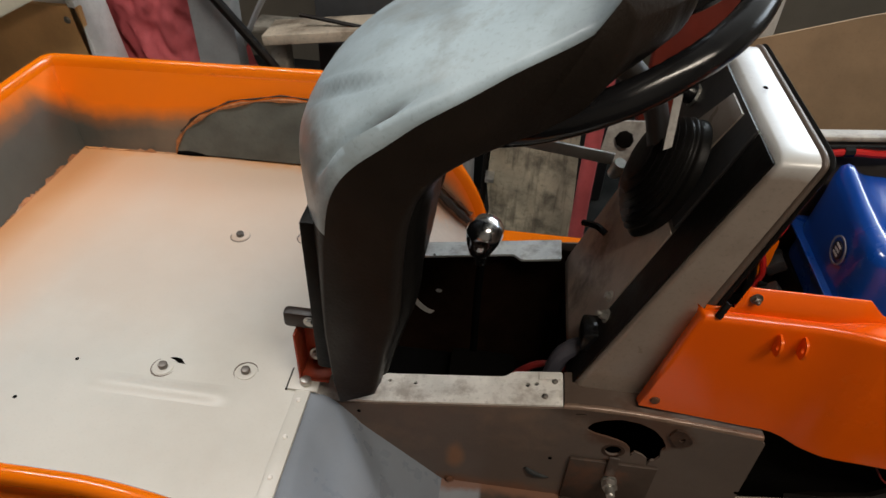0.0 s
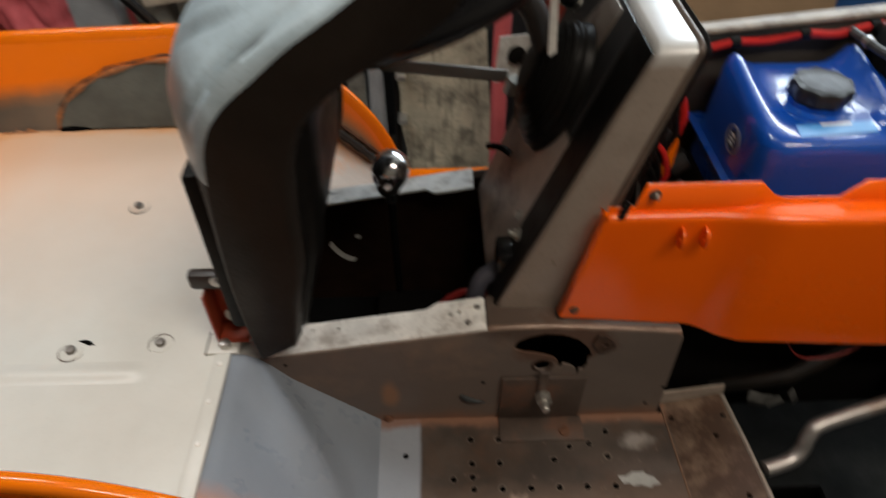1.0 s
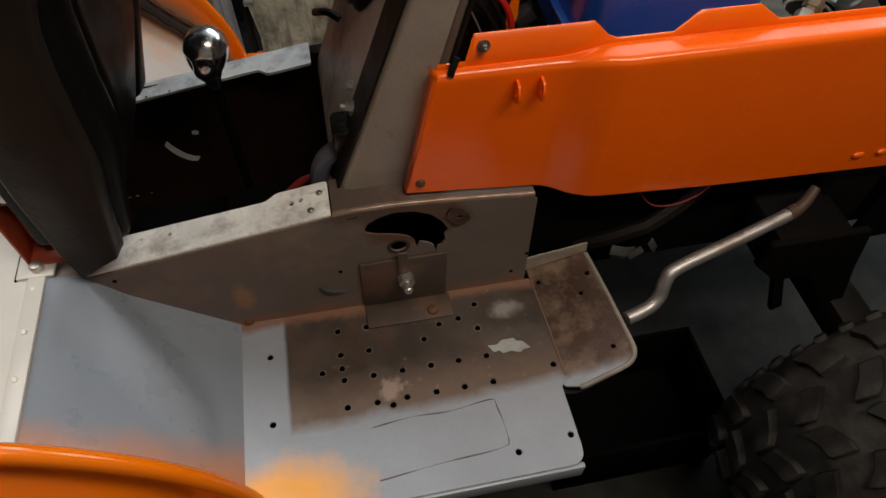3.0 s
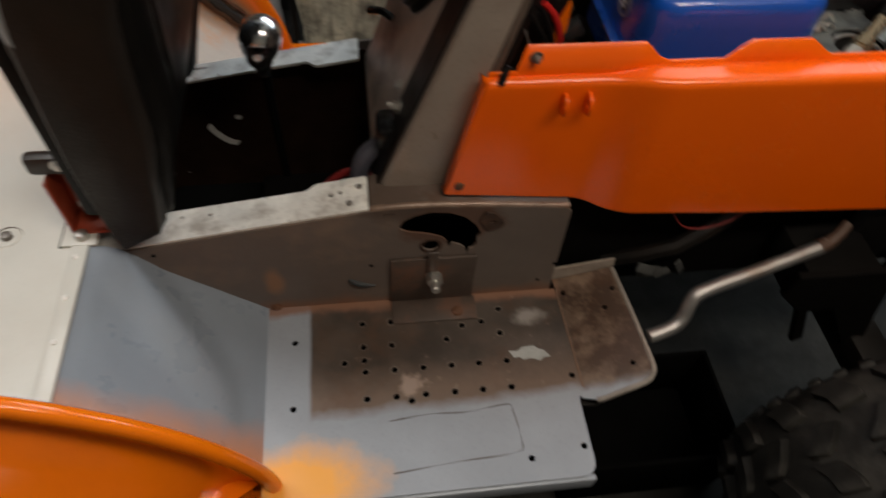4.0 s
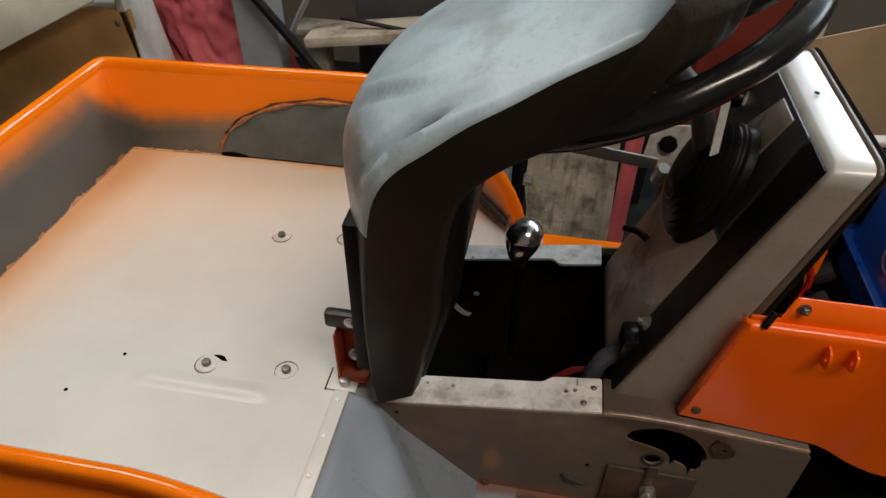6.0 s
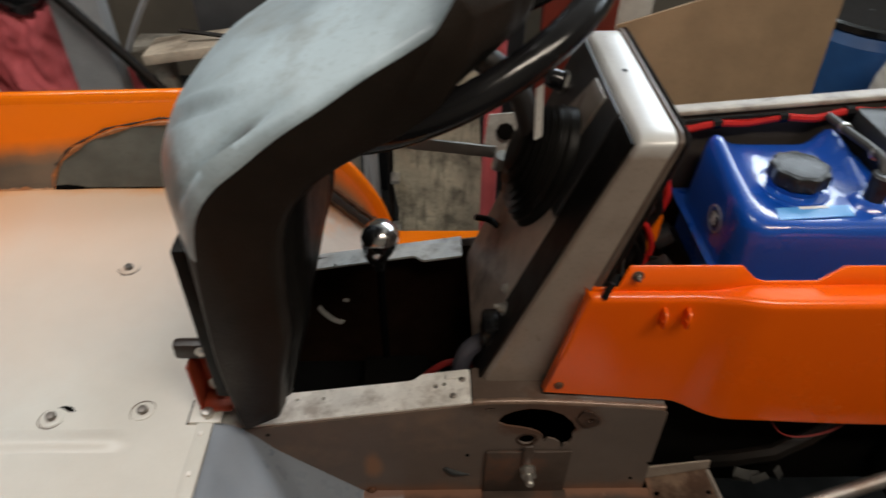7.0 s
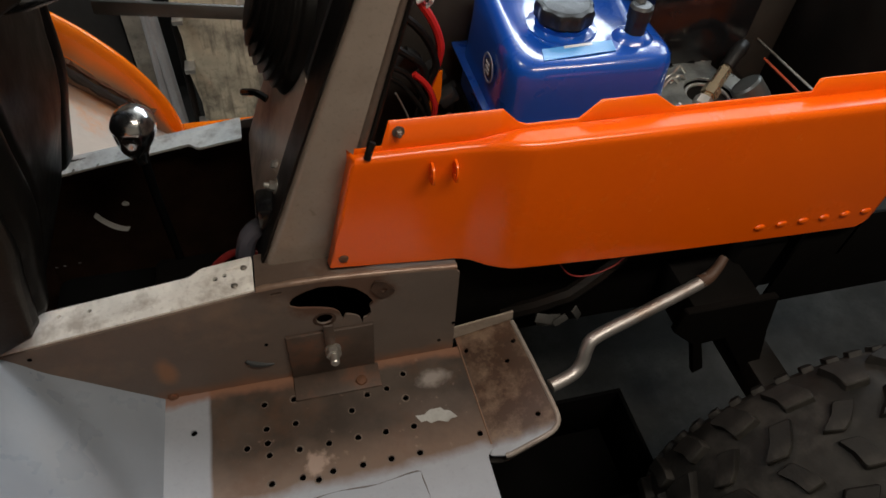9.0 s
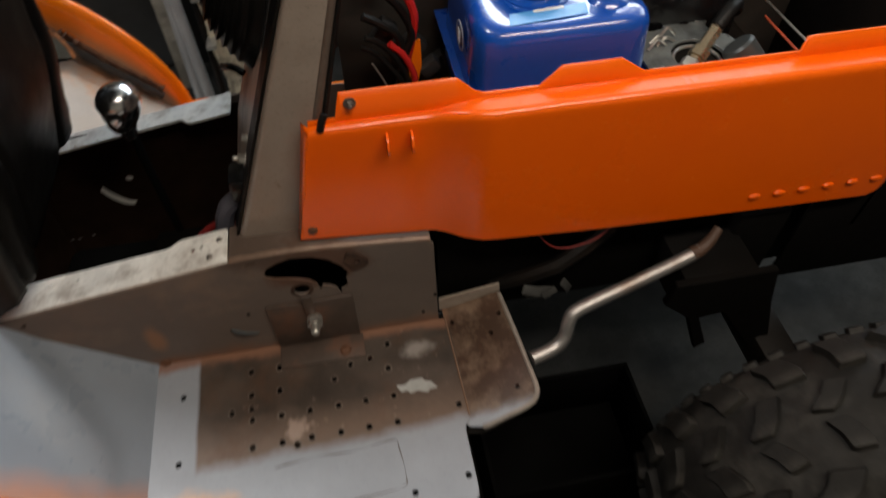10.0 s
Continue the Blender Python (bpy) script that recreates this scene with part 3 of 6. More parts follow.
patch_mat = plain("olive_steel", (0.115, 0.122, 0.108), 0.5, 0.2, 0.2, 14, 0.1, 200, 0.1, 90)
part("patch_plate", plate(PATCH, [], on_wall, 0.003), patch_mat, tractor, "dark olive half-round steel patch plate")
edge_pts = [Vector(on_wall(u, v, 0.003)) for u, v in PATCH]
part("patch_edge", tube(edge_pts, lambda s: 0.0030 + 0.0014 * math.sin(s * 50) + 0.001 * math.sin(s * 131), 6, steps=1), plain("peeled_orange", (0.42, 0.15, 0.045), 0.6, 0.0, 0.4, 60, 0.2, 200, 0.3, 90, stain=(0.06, 0.03, 0.02), stain_amount=0.8, stain_scale=40), tractor, "ragged rusty cut edge")
dark_rim = plain("dark_cut_line", (0.03, 0.02, 0.015), 0.7)
part("patch_edge", tube([p + Vector((0, 0.001, 0.007 + 0.002 * math.sin(i * 1.7))) for i, p in enumerate(edge_pts[3:-3])], lambda s: 0.0016 + 0.0008 * math.sin(s * 71), 6, steps=1), dark_rim, tractor)
part("patch_seam", tube([(x, 0.486 - far_in(x), 0.603) for x in (-0.545, -0.4, -0.25, -0.08)], lambda s: 0.0065 + 0.002 * math.sin(s * 23), 6), hole_black, tractor)

rag = random.Random(21)
fringe_paint = plain("flaking_orange_edge", (0.46, 0.20, 0.085), 0.6, 0.0, 0.3, 40, 0.1, 200, 0.3, 90, stain=(0.62, 0.42, 0.28), stain_amount=0.8, stain_scale=30)


def ragged_edge(points, lean, steps):
    """A torn paint edge that climbs unevenly up a wall from the deck."""
    bm = bmesh.new()
    last = None
    high = 0.004
    for i in range(steps + 1):
        p = Vector(points[0]).lerp(Vector(points[1]), i / steps)
        high = min(0.0075, max(0.0008, high + rag.uniform(-0.0024, 0.0022) + (0.004 if rag.random() < 0.05 else -0.0003)))
        pair = (bm.verts.new(p), bm.verts.new(p + Vector(lean) * high + Vector((0, 0, high))))
        if last:
            bm.faces.new((last[0], pair[0], pair[1], last[1]))
        last = pair
    return bm


part("paint_edge", ragged_edge(((-0.7285, -0.22, 0.6006), (-0.7285, 0.455, 0.6006)), (-0.27, 0, 0), 260), fringe_paint, tractor, "ragged flaking paint edge")
part("paint_edge", ragged_edge(((-0.725, 0.4625, 0.6006), (-0.545, 0.4735, 0.6006)), (0, 0.27, 0), 80), fringe_paint, tractor)
part("patch_gouge", plate([(-0.335, 0.619), (-0.31, 0.622), (-0.292, 0.616), (-0.30, 0.613), (-0.325, 0.614)], [], lambda u, v, w: on_wall(u, v, 0.0035 + w), 0.0006), hole_black, tractor)
soot_edge = plain("dark_torn_edge", (0.02, 0.016, 0.013), 0.7)
# slope panels and footboards on both sides
SLOPE = [(DECK_F, 0.6), (-0.12, 0.592), (-0.102, 0.577), (0.045, FOOT_Z + 0.003)]


def strip_panel(y0, y1, cols=28):
    bm = bmesh.new()
    fine = []
    for (x0, z0), (x1, z1) in zip(SLOPE, SLOPE[1:]):
        for k in range(3 if x1 < 0 else 18):
            fine.append((x0 + (x1 - x0) * k / (3 if x1 < 0 else 18), z0 + (z1 - z0) * k / (3 if x1 < 0 else 18)))
    fine.append(SLOPE[-1])
    grid = []
    for i, (x, z) in enumerate(fine):
        row = []
        for j in range(cols + 1):
            y = y0 + (y1 - y0) * j / cols
            s = (x - DECK_F) / (SLOPE[-1][0] - DECK_F)
            # slanting ridge added to shape the bright streak of light on the panel
            off = j / cols + 0.097 - 0.89 * s
            streak_ridge = 0.0105 * max(0.0, 1 - abs(off) / 0.24) * math.sin(math.pi * min(1.0, s * 1.15 + 0.02)) ** 0.7 if 0.0 < s < 0.99 else 0.0
            row.append(bm.verts.new((x + streak_ridge, y, z + streak_ridge)))
        grid.append(row)
    for a, c in zip(grid, grid[1:]):
        for j in range(cols):
            bm.faces.new((a[j], a[j + 1], c[j + 1], c[j]))
    return bm


part("slope_panel", strip_panel(-0.034, -0.266), slope_paint, tractor, "smooth blue-grey primed slope panel", 50)
far_slope = plain("cream_slope_paint", (0.55, 0.47, 0.40), 0.45, 0.0, 0.1, 8, 0.05, 200, 0.06, 90, stain=(0.75, 0.27, 0.04), stain_amount=0.8, stain_scale=6)
part("slope_panel", strip_panel(far(-0.034), far(-0.266)), far_slope, tractor, "cream slope panel with orange overspray", 50)

seam_pts = [(-0.10, 0.516, 0.618), (-0.085, 0.517, 0.599), (-0.05, 0.518, 0.556), (-0.012, 0.518, 0.517), (0.025, 0.518, 0.48)]
part("torn_seam", tube(seam_pts, lambda s: 0.0075 + 0.0015 * math.sin(s * 37), 7), soot_edge, tractor, "dark torn seam under the fender arch")
part("torn_seam", tube([(x + 0.004, y + 0.008, z + 0.012) for x, y, z in seam_pts], lambda s: 0.004 + 0.003 * math.sin(s * 61) * math.sin(s * 17), 6), rust_metal, tractor)

HOLES = [(x, y) for y in (-0.143, -0.181) for x in (0.173, 0.211, 0.249, 0.287, 0.324, 0.362)]
HOLES += [(0.172, -0.07), (0.211, -0.07), (0.172, -0.106), (0.210, -0.106), (0.172, -0.126), (0.146, -0.128), (0.285, -0.103), (0.36, -0.10), (0.364, -0.062),
          (0.337, -0.08), (0.309, -0.084), (0.23, -0.188), (0.081, -0.092), (0.080, -0.186), (0.439, -0.268), (0.37, -0.277), (0.446, -0.172)]
FOOT = rounded([(0.045, -0.034), (0.458, -0.034), (0.458, -0.196), (0.448, -0.203), (0.448, -0.305), (0.045, -0.305)], [0, 0, 0.004, 0.006, 0.02, 0], 4)
footboard = part("footboard", plate(FOOT, [circle(x, y, 0.0042, 12) for x, y in HOLES], lambda u, v, w: (u, v, FOOT_Z + 0.003 - w), 0.003),
                 foot_paint, tractor, "worn brown drilled footboard with pale outer edge")
ring_mat = plain("bare_hole_edge", (0.15, 0.12, 0.10), 0.5)
ring_rnd = random.Random(8)
for x, y in HOLES[:-5]:
    r = ring_rnd.uniform(0.0050, 0.0062)
    part("hole_ring", plate(circle(x, y, r, 12), [circle(x, y, 0.0042, 12)], lambda u, v, w: (u, v, FOOT_Z + 0.003 + w), 0.0003), ring_mat, footboard)
# black sheet added below the drilled holes to stand for the shade there
part("underside_shade", box(0.05, 0.44, -0.295, -0.04, 0.405, 0.412), hole_black, tractor)
part("outer_lip", box(0.045, 0.446, -0.309, -0.3015, 0.40, 0.431, 0.002), foot_paint, tractor)

# raised front of the footboard
TOE = rounded([(0.452, -0.016), (0.536, -0.016), (0.5445, -0.11), (0.552, -0.196), (0.474, -0.210), (0.452, -0.203)], [0, 0.006, 0.03, 0.024, 0.008, 0.004], 6)


def toe_z(u, v):
    return 0.4362 + 0.30 * max(0.0, u - 0.456) - 0.05 * max(0.0, -v - 0.10)


toe_holes = [(0.526, -0.17), (0.528, -0.055), (0.511, -0.082), (0.462, -0.045)]
toe = part("toe_plate", plate(TOE, [circle(x, y, 0.0034, 10) for x, y in toe_holes], lambda u, v, w: (u, v, toe_z(u, v) - w), 0.003), foot_paint, tractor, "raised worn toe plate with pale rounded rim", 50)
rim_pts = [Vector((u, v, toe_z(u, v) - 0.002)) for u, v in TOE[7:-9]]
part("toe_rim", tube(rim_pts, 0.0036, 10, steps=1), plain("rubbed_rim", (0.30, 0.265, 0.235), 0.4, 0.2, 0.2, 30, 0.1, 200, 0.1, 90), toe)
part("toe_crease", tube([(0.453, -0.03, 0.4355), (0.455, -0.11, 0.4355), (0.457, -0.19, 0.435)], 0.0012, 6), plain("crease_rust", (0.2, 0.12, 0.08), 0.6), toe)
# dark sheet added below the toe plate to stand for its shade
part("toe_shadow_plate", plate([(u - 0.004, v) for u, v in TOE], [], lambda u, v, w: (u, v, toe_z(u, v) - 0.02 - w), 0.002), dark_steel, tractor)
part("toe_flange", plate([(0.447, 0.437), (0.538, 0.463), (0.536, 0.482), (0.447, 0.466)], [], lambda u, v, w: (u, -0.018 - w, v), 0.003, 0.0008), plain("pale_flange", (0.33, 0.28, 0.235), 0.45, 0.0, 0.15, 20, 0.1, 200, 0.1, 90, stain=(0.13, 0.08, 0.055), stain_amount=0.6, stain_scale=18), tractor)
part("bare_scrape", plate(rounded([(0.367, -0.129), (0.379, -0.130), (0.388, -0.124), (0.404, -0.124), (0.407, -0.129), (0.415, -0.131), (0.423, -0.142), (0.413, -0.143), (0.408, -0.147), (0.396, -0.142), (0.385, -0.144), (0.381, -0.139), (0.373, -0.140)], 0.0012, 2), [],
                          lambda u, v, w: (u, v, FOOT_Z + 0.003 + w), 0.0005), plain("pale_bare_spot", (0.40, 0.42, 0.42), 0.5, 0.0, 0.15, 40, 0.1, 200, 0.2, 90), footboard, "bare pale scrape in the paint")
part("pencil_line", tube([(0.20, -0.213, 0.4352), (0.25, -0.208, 0.4352), (0.30, -0.210, 0.4352), (0.352, -0.204, 0.4352), (0.358, -0.215, 0.4352), (0.362, -0.255, 0.4352), (0.352, -0.268, 0.4352), (0.28, -0.272, 0.4352), (0.2, -0.279, 0.4352)], lambda s: 0.0006 + 0.0005 * math.sin(s * 40), 5, steps=3), plain("pencil_grey", (0.13, 0.12, 0.115), 0.6), footboard)

# far footboard, painted orange
part("footboard", box(0.045, 0.47, far(-0.034), far(-0.30), 0.43, 0.434), orange_paint, tractor, "orange far footboard")


# tunnel sides: sloping top edge with an inward flange
def rail_z(x):
    return 0.6 + 0.165 * x


KIDNEY = rounded([(0.226, 0.601), (0.231, 0.611), (0.244, 0.619), (0.263, 0.625), (0.287, 0.622), (0.307, 0.612), (0.321, 0.596), (0.329, 0.579), (0.324, 0.571), (0.326, 0.558), (0.321, 0.548), (0.316, 0.547), (0.314, 0.535), (0.311, 0.549), (0.304, 0.556), (0.293, 0.561), (0.289, 0.551), (0.286, 0.566), (0.279, 0.5745), (0.268, 0.580), (0.254, 0.5845), (0.238, 0.588), (0.227, 0.594)], 0.0018, 2)
SIDE = [(-0.118, 0.594), (-0.10, rail_z(-0.10)), (0.0, rail_z(0)), (0.19, rail_z(0.19)), (0.215, 0.634), (0.276, 0.634), (0.36, 0.627), (0.432, 0.619), (0.440, 0.612), (0.444, FOOT_Z), (0.045, FOOT_Z)]
tunnel = part("tunnel_side", plate(SIDE, [KIDNEY, circle(0.266, 0.5585, 0.0105, 16), rounded([(0.207, 0.6215), (0.220, 0.6235), (0.220, 0.627), (0.207, 0.625)], 0.001, 2)], lambda u, v, w: (u, -0.034 + w, v), 0.003), tunnel_paint, tractor,
              "dirty cream tunnel side with a ragged cut-out")
SLOT = [(-0.053 + 0.040 * s, 0.487 - 0.040 * math.sin(s * 1.57) ** 0.8) for s in [k / 8 for k in range(9)]]
slot_loop = rounded([(u + 0.003, v + 0.0045) for u, v in SLOT] + [(u - 0.003, v - 0.0045) for u, v in reversed(SLOT)], 0.0015, 2)
part("tunnel_side", plate(SIDE, [], lambda u, v, w: (u, far(-0.034) - w, v), 0.003), tunnel_paint, tractor)
# lining sheets added; the tunnel's shade is put into their dark brown
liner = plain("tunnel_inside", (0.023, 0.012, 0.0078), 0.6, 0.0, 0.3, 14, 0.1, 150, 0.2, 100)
part("tunnel_shade_lining", plate([(-0.15, 0.585), (0.19, 0.622), (0.3, 0.62), (0.3, 0.30), (-0.15, 0.30)], [],
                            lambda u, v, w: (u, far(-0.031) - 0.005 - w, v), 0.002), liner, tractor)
# white plates painted where light shows through a slot and a hole
bright = plain("bright_white_paint", (0.86, 0.85, 0.82), 0.5)
part("slot_light", plate(slot_loop, [], lambda u, v, w: (u, 0.2838 - w, v), 0.001), bright, tunnel, "light showing through a curved slot, painted as a white plate")
part("hole_light", plate(circle(-0.004, 0.502, 0.0055, 14, 0.8), [], lambda u, v, w: (u, 0.2838 - w, v), 0.001), bright, tunnel)
part("tunnel_shade_lining", plate([(-0.15, 0.568), (0.19, 0.612), (0.22, 0.60), (0.22, 0.30), (-0.15, 0.30)], [], lambda u, v, w: (u, -0.025 + w, v), 0.002), liner, tractor)
part("tunnel_shade_lining", box(-0.157, -0.151, -0.026, 0.292, 0.28, 0.596), liner, tractor)
for s in (0, 1):
    fy = (lambda y: 0.265 - y) if s else (lambda y: y)
    deep, inner = (0.017, 0.003) if s else (0.022, 0.013)
    rail_shape = rounded([(-0.15, -0.031), (0.19, -0.031), (0.19, deep), (0.128, deep), (0.116, inner), (-0.15, inner + 0.003)], [0, 0, 0.004, 0.005, 0.005, 0], 3)
    dots = [circle(-0.046, 0.001, 0.0026, 8), circle(-0.012, 0.001, 0.0026, 8)] if s else [circle(0.0, 0.0, 0.0026, 8), circle(0.146, 0.0, 0.0032, 10), circle(0.157, 0.002, 0.003, 8), circle(-0.035, 0.003, 0.003, 4)]
    part("top_rail", plate(rail_shape, dots, lambda u, v, w: (u, fy(v), rail_z(u) + 0.003 - w), 0.004), bare_alu, tractor, "bare scratched aluminium top rail")
for x, y in ((0.168, -0.018), (0.180, 0.006)):
    part("rail_rivet", lathe([(0.004, 0), (0.004, 0.0015), (0.002, 0.003)], pose(x, y, rail_z(x) + 0.003), 12), dull_zinc, tunnel)
part("rail_clip", box(0.160, 0.188, 0.008, 0.020, rail_z(0.174) + 0.002, rail_z(0.174) + 0.006, 0.001, Matrix.Translation((0.174, 0, 0.63)) @ Matrix.Rotation(radians(-9), 4, "Y") @ Matrix.Translation((-0.174, 0, -0.63))), bare_alu, tunnel)
part("panel_mark", tube([(0.159, -0.0338, 0.493), (0.167, -0.0338, 0.485), (0.178, -0.0338, 0.479), (0.193, -0.0338, 0.475)], lambda s: 0.0008 + 0.0042 * math.sin(math.pi * min(1, s * 0.8 + 0.15)), 8), plain("slate_paint", (0.028, 0.032, 0.034), 0.6), tunnel)
for x, z in ((0.189, 0.523), (-0.07, 0.573), (0.422, 0.462), (0.44, 0.50)):
    part("drilled_hole", lathe([(0.0026, 0), (0.0026, 0.0008)], aligned((x, -0.034, z), (0, -1, 0)), 10), hole_black, tunnel)
part("panel_screw", bolt((0.056, -0.034, 0.44), (0, -1, 0.3), 0.0045, 0.004), rust_metal, tunnel)
dark_rust = plain("dark_brown_rust", (0.055, 0.028, 0.017), 0.7, 0.0, 0.4, 40, 0.2, 150, 0.4, 120)
part("hole_rust", plate(circle(0.266, 0.5585, 0.0150, 18, 0.92), [circle(0.266, 0.5585, 0.0106, 18)], lambda u, v, w: (u, -0.0342 - w, v), 0.0006), dark_rust, tunnel, "rusty ring round the hole")
part("keeper_tab", plate(rounded([(0.325, 0.607), (0.331, 0.622), (0.344, 0.618), (0.357, 0.599), (0.352, 0.590), (0.337, 0.587)], 0.004, 3), [circle(0.342, 0.603, 0.004, 8)], lambda u, v, w: (u, -0.034 - w, v), 0.003), dark_rust, tunnel)

# bracket plate with a stout bolt
bracket_mat = plain("rusty_brown_plate", (0.072, 0.050, 0.039), 0.55, 0.0, 0.2, 14, 0.12, 160, 0.15, 90, stain=(0.15, 0.062, 0.033), stain_amount=0.85, stain_scale=14)
bp_part = part("bracket_plate", box(0.214, 0.328, -0.039, -0.0345, FOOT_Z + 0.006, 0.535, 0.001), bracket_mat, tractor, "rusty brown bracket plate")
part("bracket_foot", box(0.214, 0.332, -0.075, -0.037, FOOT_Z + 0.0035, FOOT_Z + 0.0065, 0.001), bracket_mat, bp_part)
bm = lathe([(0.0105, 0), (0.0105, 0.004), (0.0075, 0.0045), (0.0075, 0.012), (0.006, 0.0125), (0.006, 0.026), (0.0045, 0.028)], aligned((0.272, -0.039, 0.497), (0, -1, 0.12)), 16)
bm = lathe([(0.0105, 0.006), (0.0105, 0.014)], aligned((0.272, -0.039, 0.497), (0, -1, 0.12)), 6, bm)
part("bracket_bolt", bm, zinc, bp_part, "zinc bolt and nut")
part("bracket_rivet", lathe([(0.008, 0), (0.007, 0.003), (0.003, 0.005)], pose(0.305, -0.062, FOOT_Z + 0.0065), 14), rust_metal, bp_part)
part("bracket_tongue", box(0.262, 0.276, -0.043, -0.039, 0.51, 0.553, 0.002), bracket_mat, bp_part)

# steel with the shade below hood and tunnel put into its near-black colour
shade_black = plain("sooty_black_steel", (0.0045, 0.004, 0.0037), 0.7)
shade_black.node_tree.nodes["Principled BSDF"].inputs["Specular IOR Level"].default_value = 0.05
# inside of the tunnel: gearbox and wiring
# gearbox is coloured near black to stand for the shade down there
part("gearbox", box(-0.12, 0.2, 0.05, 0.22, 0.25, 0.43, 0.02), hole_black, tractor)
part("gearbox_cap", box(0.03, 0.14, 0.08, 0.2, 0.43, 0.46, 0.01), shade_black, tractor)
part("red_wire", tube([(0.15, 0.05, 0.45), (0.12, 0.06, 0.54), (0.16, 0.06, 0.60), (0.21, 0.055, 0.60)], 0.005, 8), plain("old_red_wire", (0.20, 0.015, 0.014), 0.5), tractor)
part("loom", tube([(0.17, 0.05, 0.5), (0.175, 0.045, 0.57), (0.19, 0.05, 0.64), (0.235, 0.06, 0.66)], 0.012, 10), plain("grey_loom", (0.07, 0.07, 0.09), 0.6), tractor)

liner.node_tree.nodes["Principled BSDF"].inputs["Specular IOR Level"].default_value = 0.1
for x in (-0.145, -0.132, -0.108):
    part("rivet", lathe([(0.0026, 0), (0.002, 0.001), (0.001, 0.0016)], aligned((x, 0.285, 0.395 + 0.12 * x), (0, -1, 0)) @ Matrix.Diagonal((1.4, 0.6, 1, 1)), 10), grey_paint, tunnel)
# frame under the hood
# the far plate also keeps window light off the floor
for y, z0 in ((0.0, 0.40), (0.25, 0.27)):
    part("frame_plate", box(0.45, 1.07, y, y + 0.006, z0, 0.60, 0.001), shade_black, tractor)
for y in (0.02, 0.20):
    part("chassis_rail", box(0.2, 1.08, y, y + 0.05, 0.46, 0.55, 0.004), shade_black, tractor)
part("chassis_rail", box(-0.7, 0.22, 0.05, 0.21, 0.24, 0.32, 0.004), shade_black, tractor)
part("frame_plate", box(0.985, 1.36, -0.03, -0.024, 0.39, 0.592, 0.001), shade_black, tractor)
part("cross_member", box(0.88, 0.96, -0.03, 0.30, 0.40, 0.56, 0.006), shade_black, tractor)
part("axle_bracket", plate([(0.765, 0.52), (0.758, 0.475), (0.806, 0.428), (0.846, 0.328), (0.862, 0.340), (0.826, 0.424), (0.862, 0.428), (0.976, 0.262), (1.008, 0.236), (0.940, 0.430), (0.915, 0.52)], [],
                           lambda u, v, w: (u, -0.10 + w, v), 0.012, 0.002), shade_black, tractor, "black forked axle bracket")
part("bracket_arm", box(0.78, 0.89, -0.09, 0.0, 0.45, 0.52, 0.003), shade_black, tractor)
part("front_axle", box(0.95, 1.01, -0.27, 0.53, 0.27, 0.33, 0.008), dark_steel, tractor)

# ---- seat, tipped forward on its hinges ----
EDGE_OUT = [(-0.091, 0.614), (-0.095, 0.65), (-0.098, 0.736), (-0.094, 0.825), (-0.087, 0.903), (-0.077, 0.941), (-0.058, 0.968), (-0.030, 0.993), (0.014, 1.029), (0.079, 1.074), (0.132, 1.110), (0.176, 1.146)]
MID_OUT = [(-0.096, 0.614), (-0.110, 0.645), (-0.120, 0.74), (-0.131, 0.82), (-0.142, 0.885), (-0.145, 0.935), (-0.128, 0.975), (-0.100, 1.006), (-0.055, 1.039), (0.045, 1.088), (0.122, 1.134), (0.190, 1.172)]
EDGE_IN = [(0.208, 1.130), (0.199, 1.098), (0.166, 1.060), (0.119, 1.025), (0.090, 1.009), (0.052, 0.986), (0.022, 0.960), (0.002, 0.929), (-0.010, 0.889), (-0.016, 0.838), (-0.020, 0.765), (-0.034, 0.700), (-0.045, 0.632)]
MID_IN = [(0.236, 1.150), (0.226, 1.112), (0.180, 1.082), (0.125, 1.044), (0.094, 1.026), (0.058, 1.000), (0.030, 0.970), (0.018, 0.930), (0.012, 0.884), (0.008, 0.838), (0.000, 0.765), (-0.020, 0.700), (-0.046, 0.622)]
SEAT_Y0, SEAT_Y1 = -0.052, 0.312


def fine_profile(points):
    return [(p.x, p.y) for p in spline([(x, z, 0) for x, z in points], 8)]


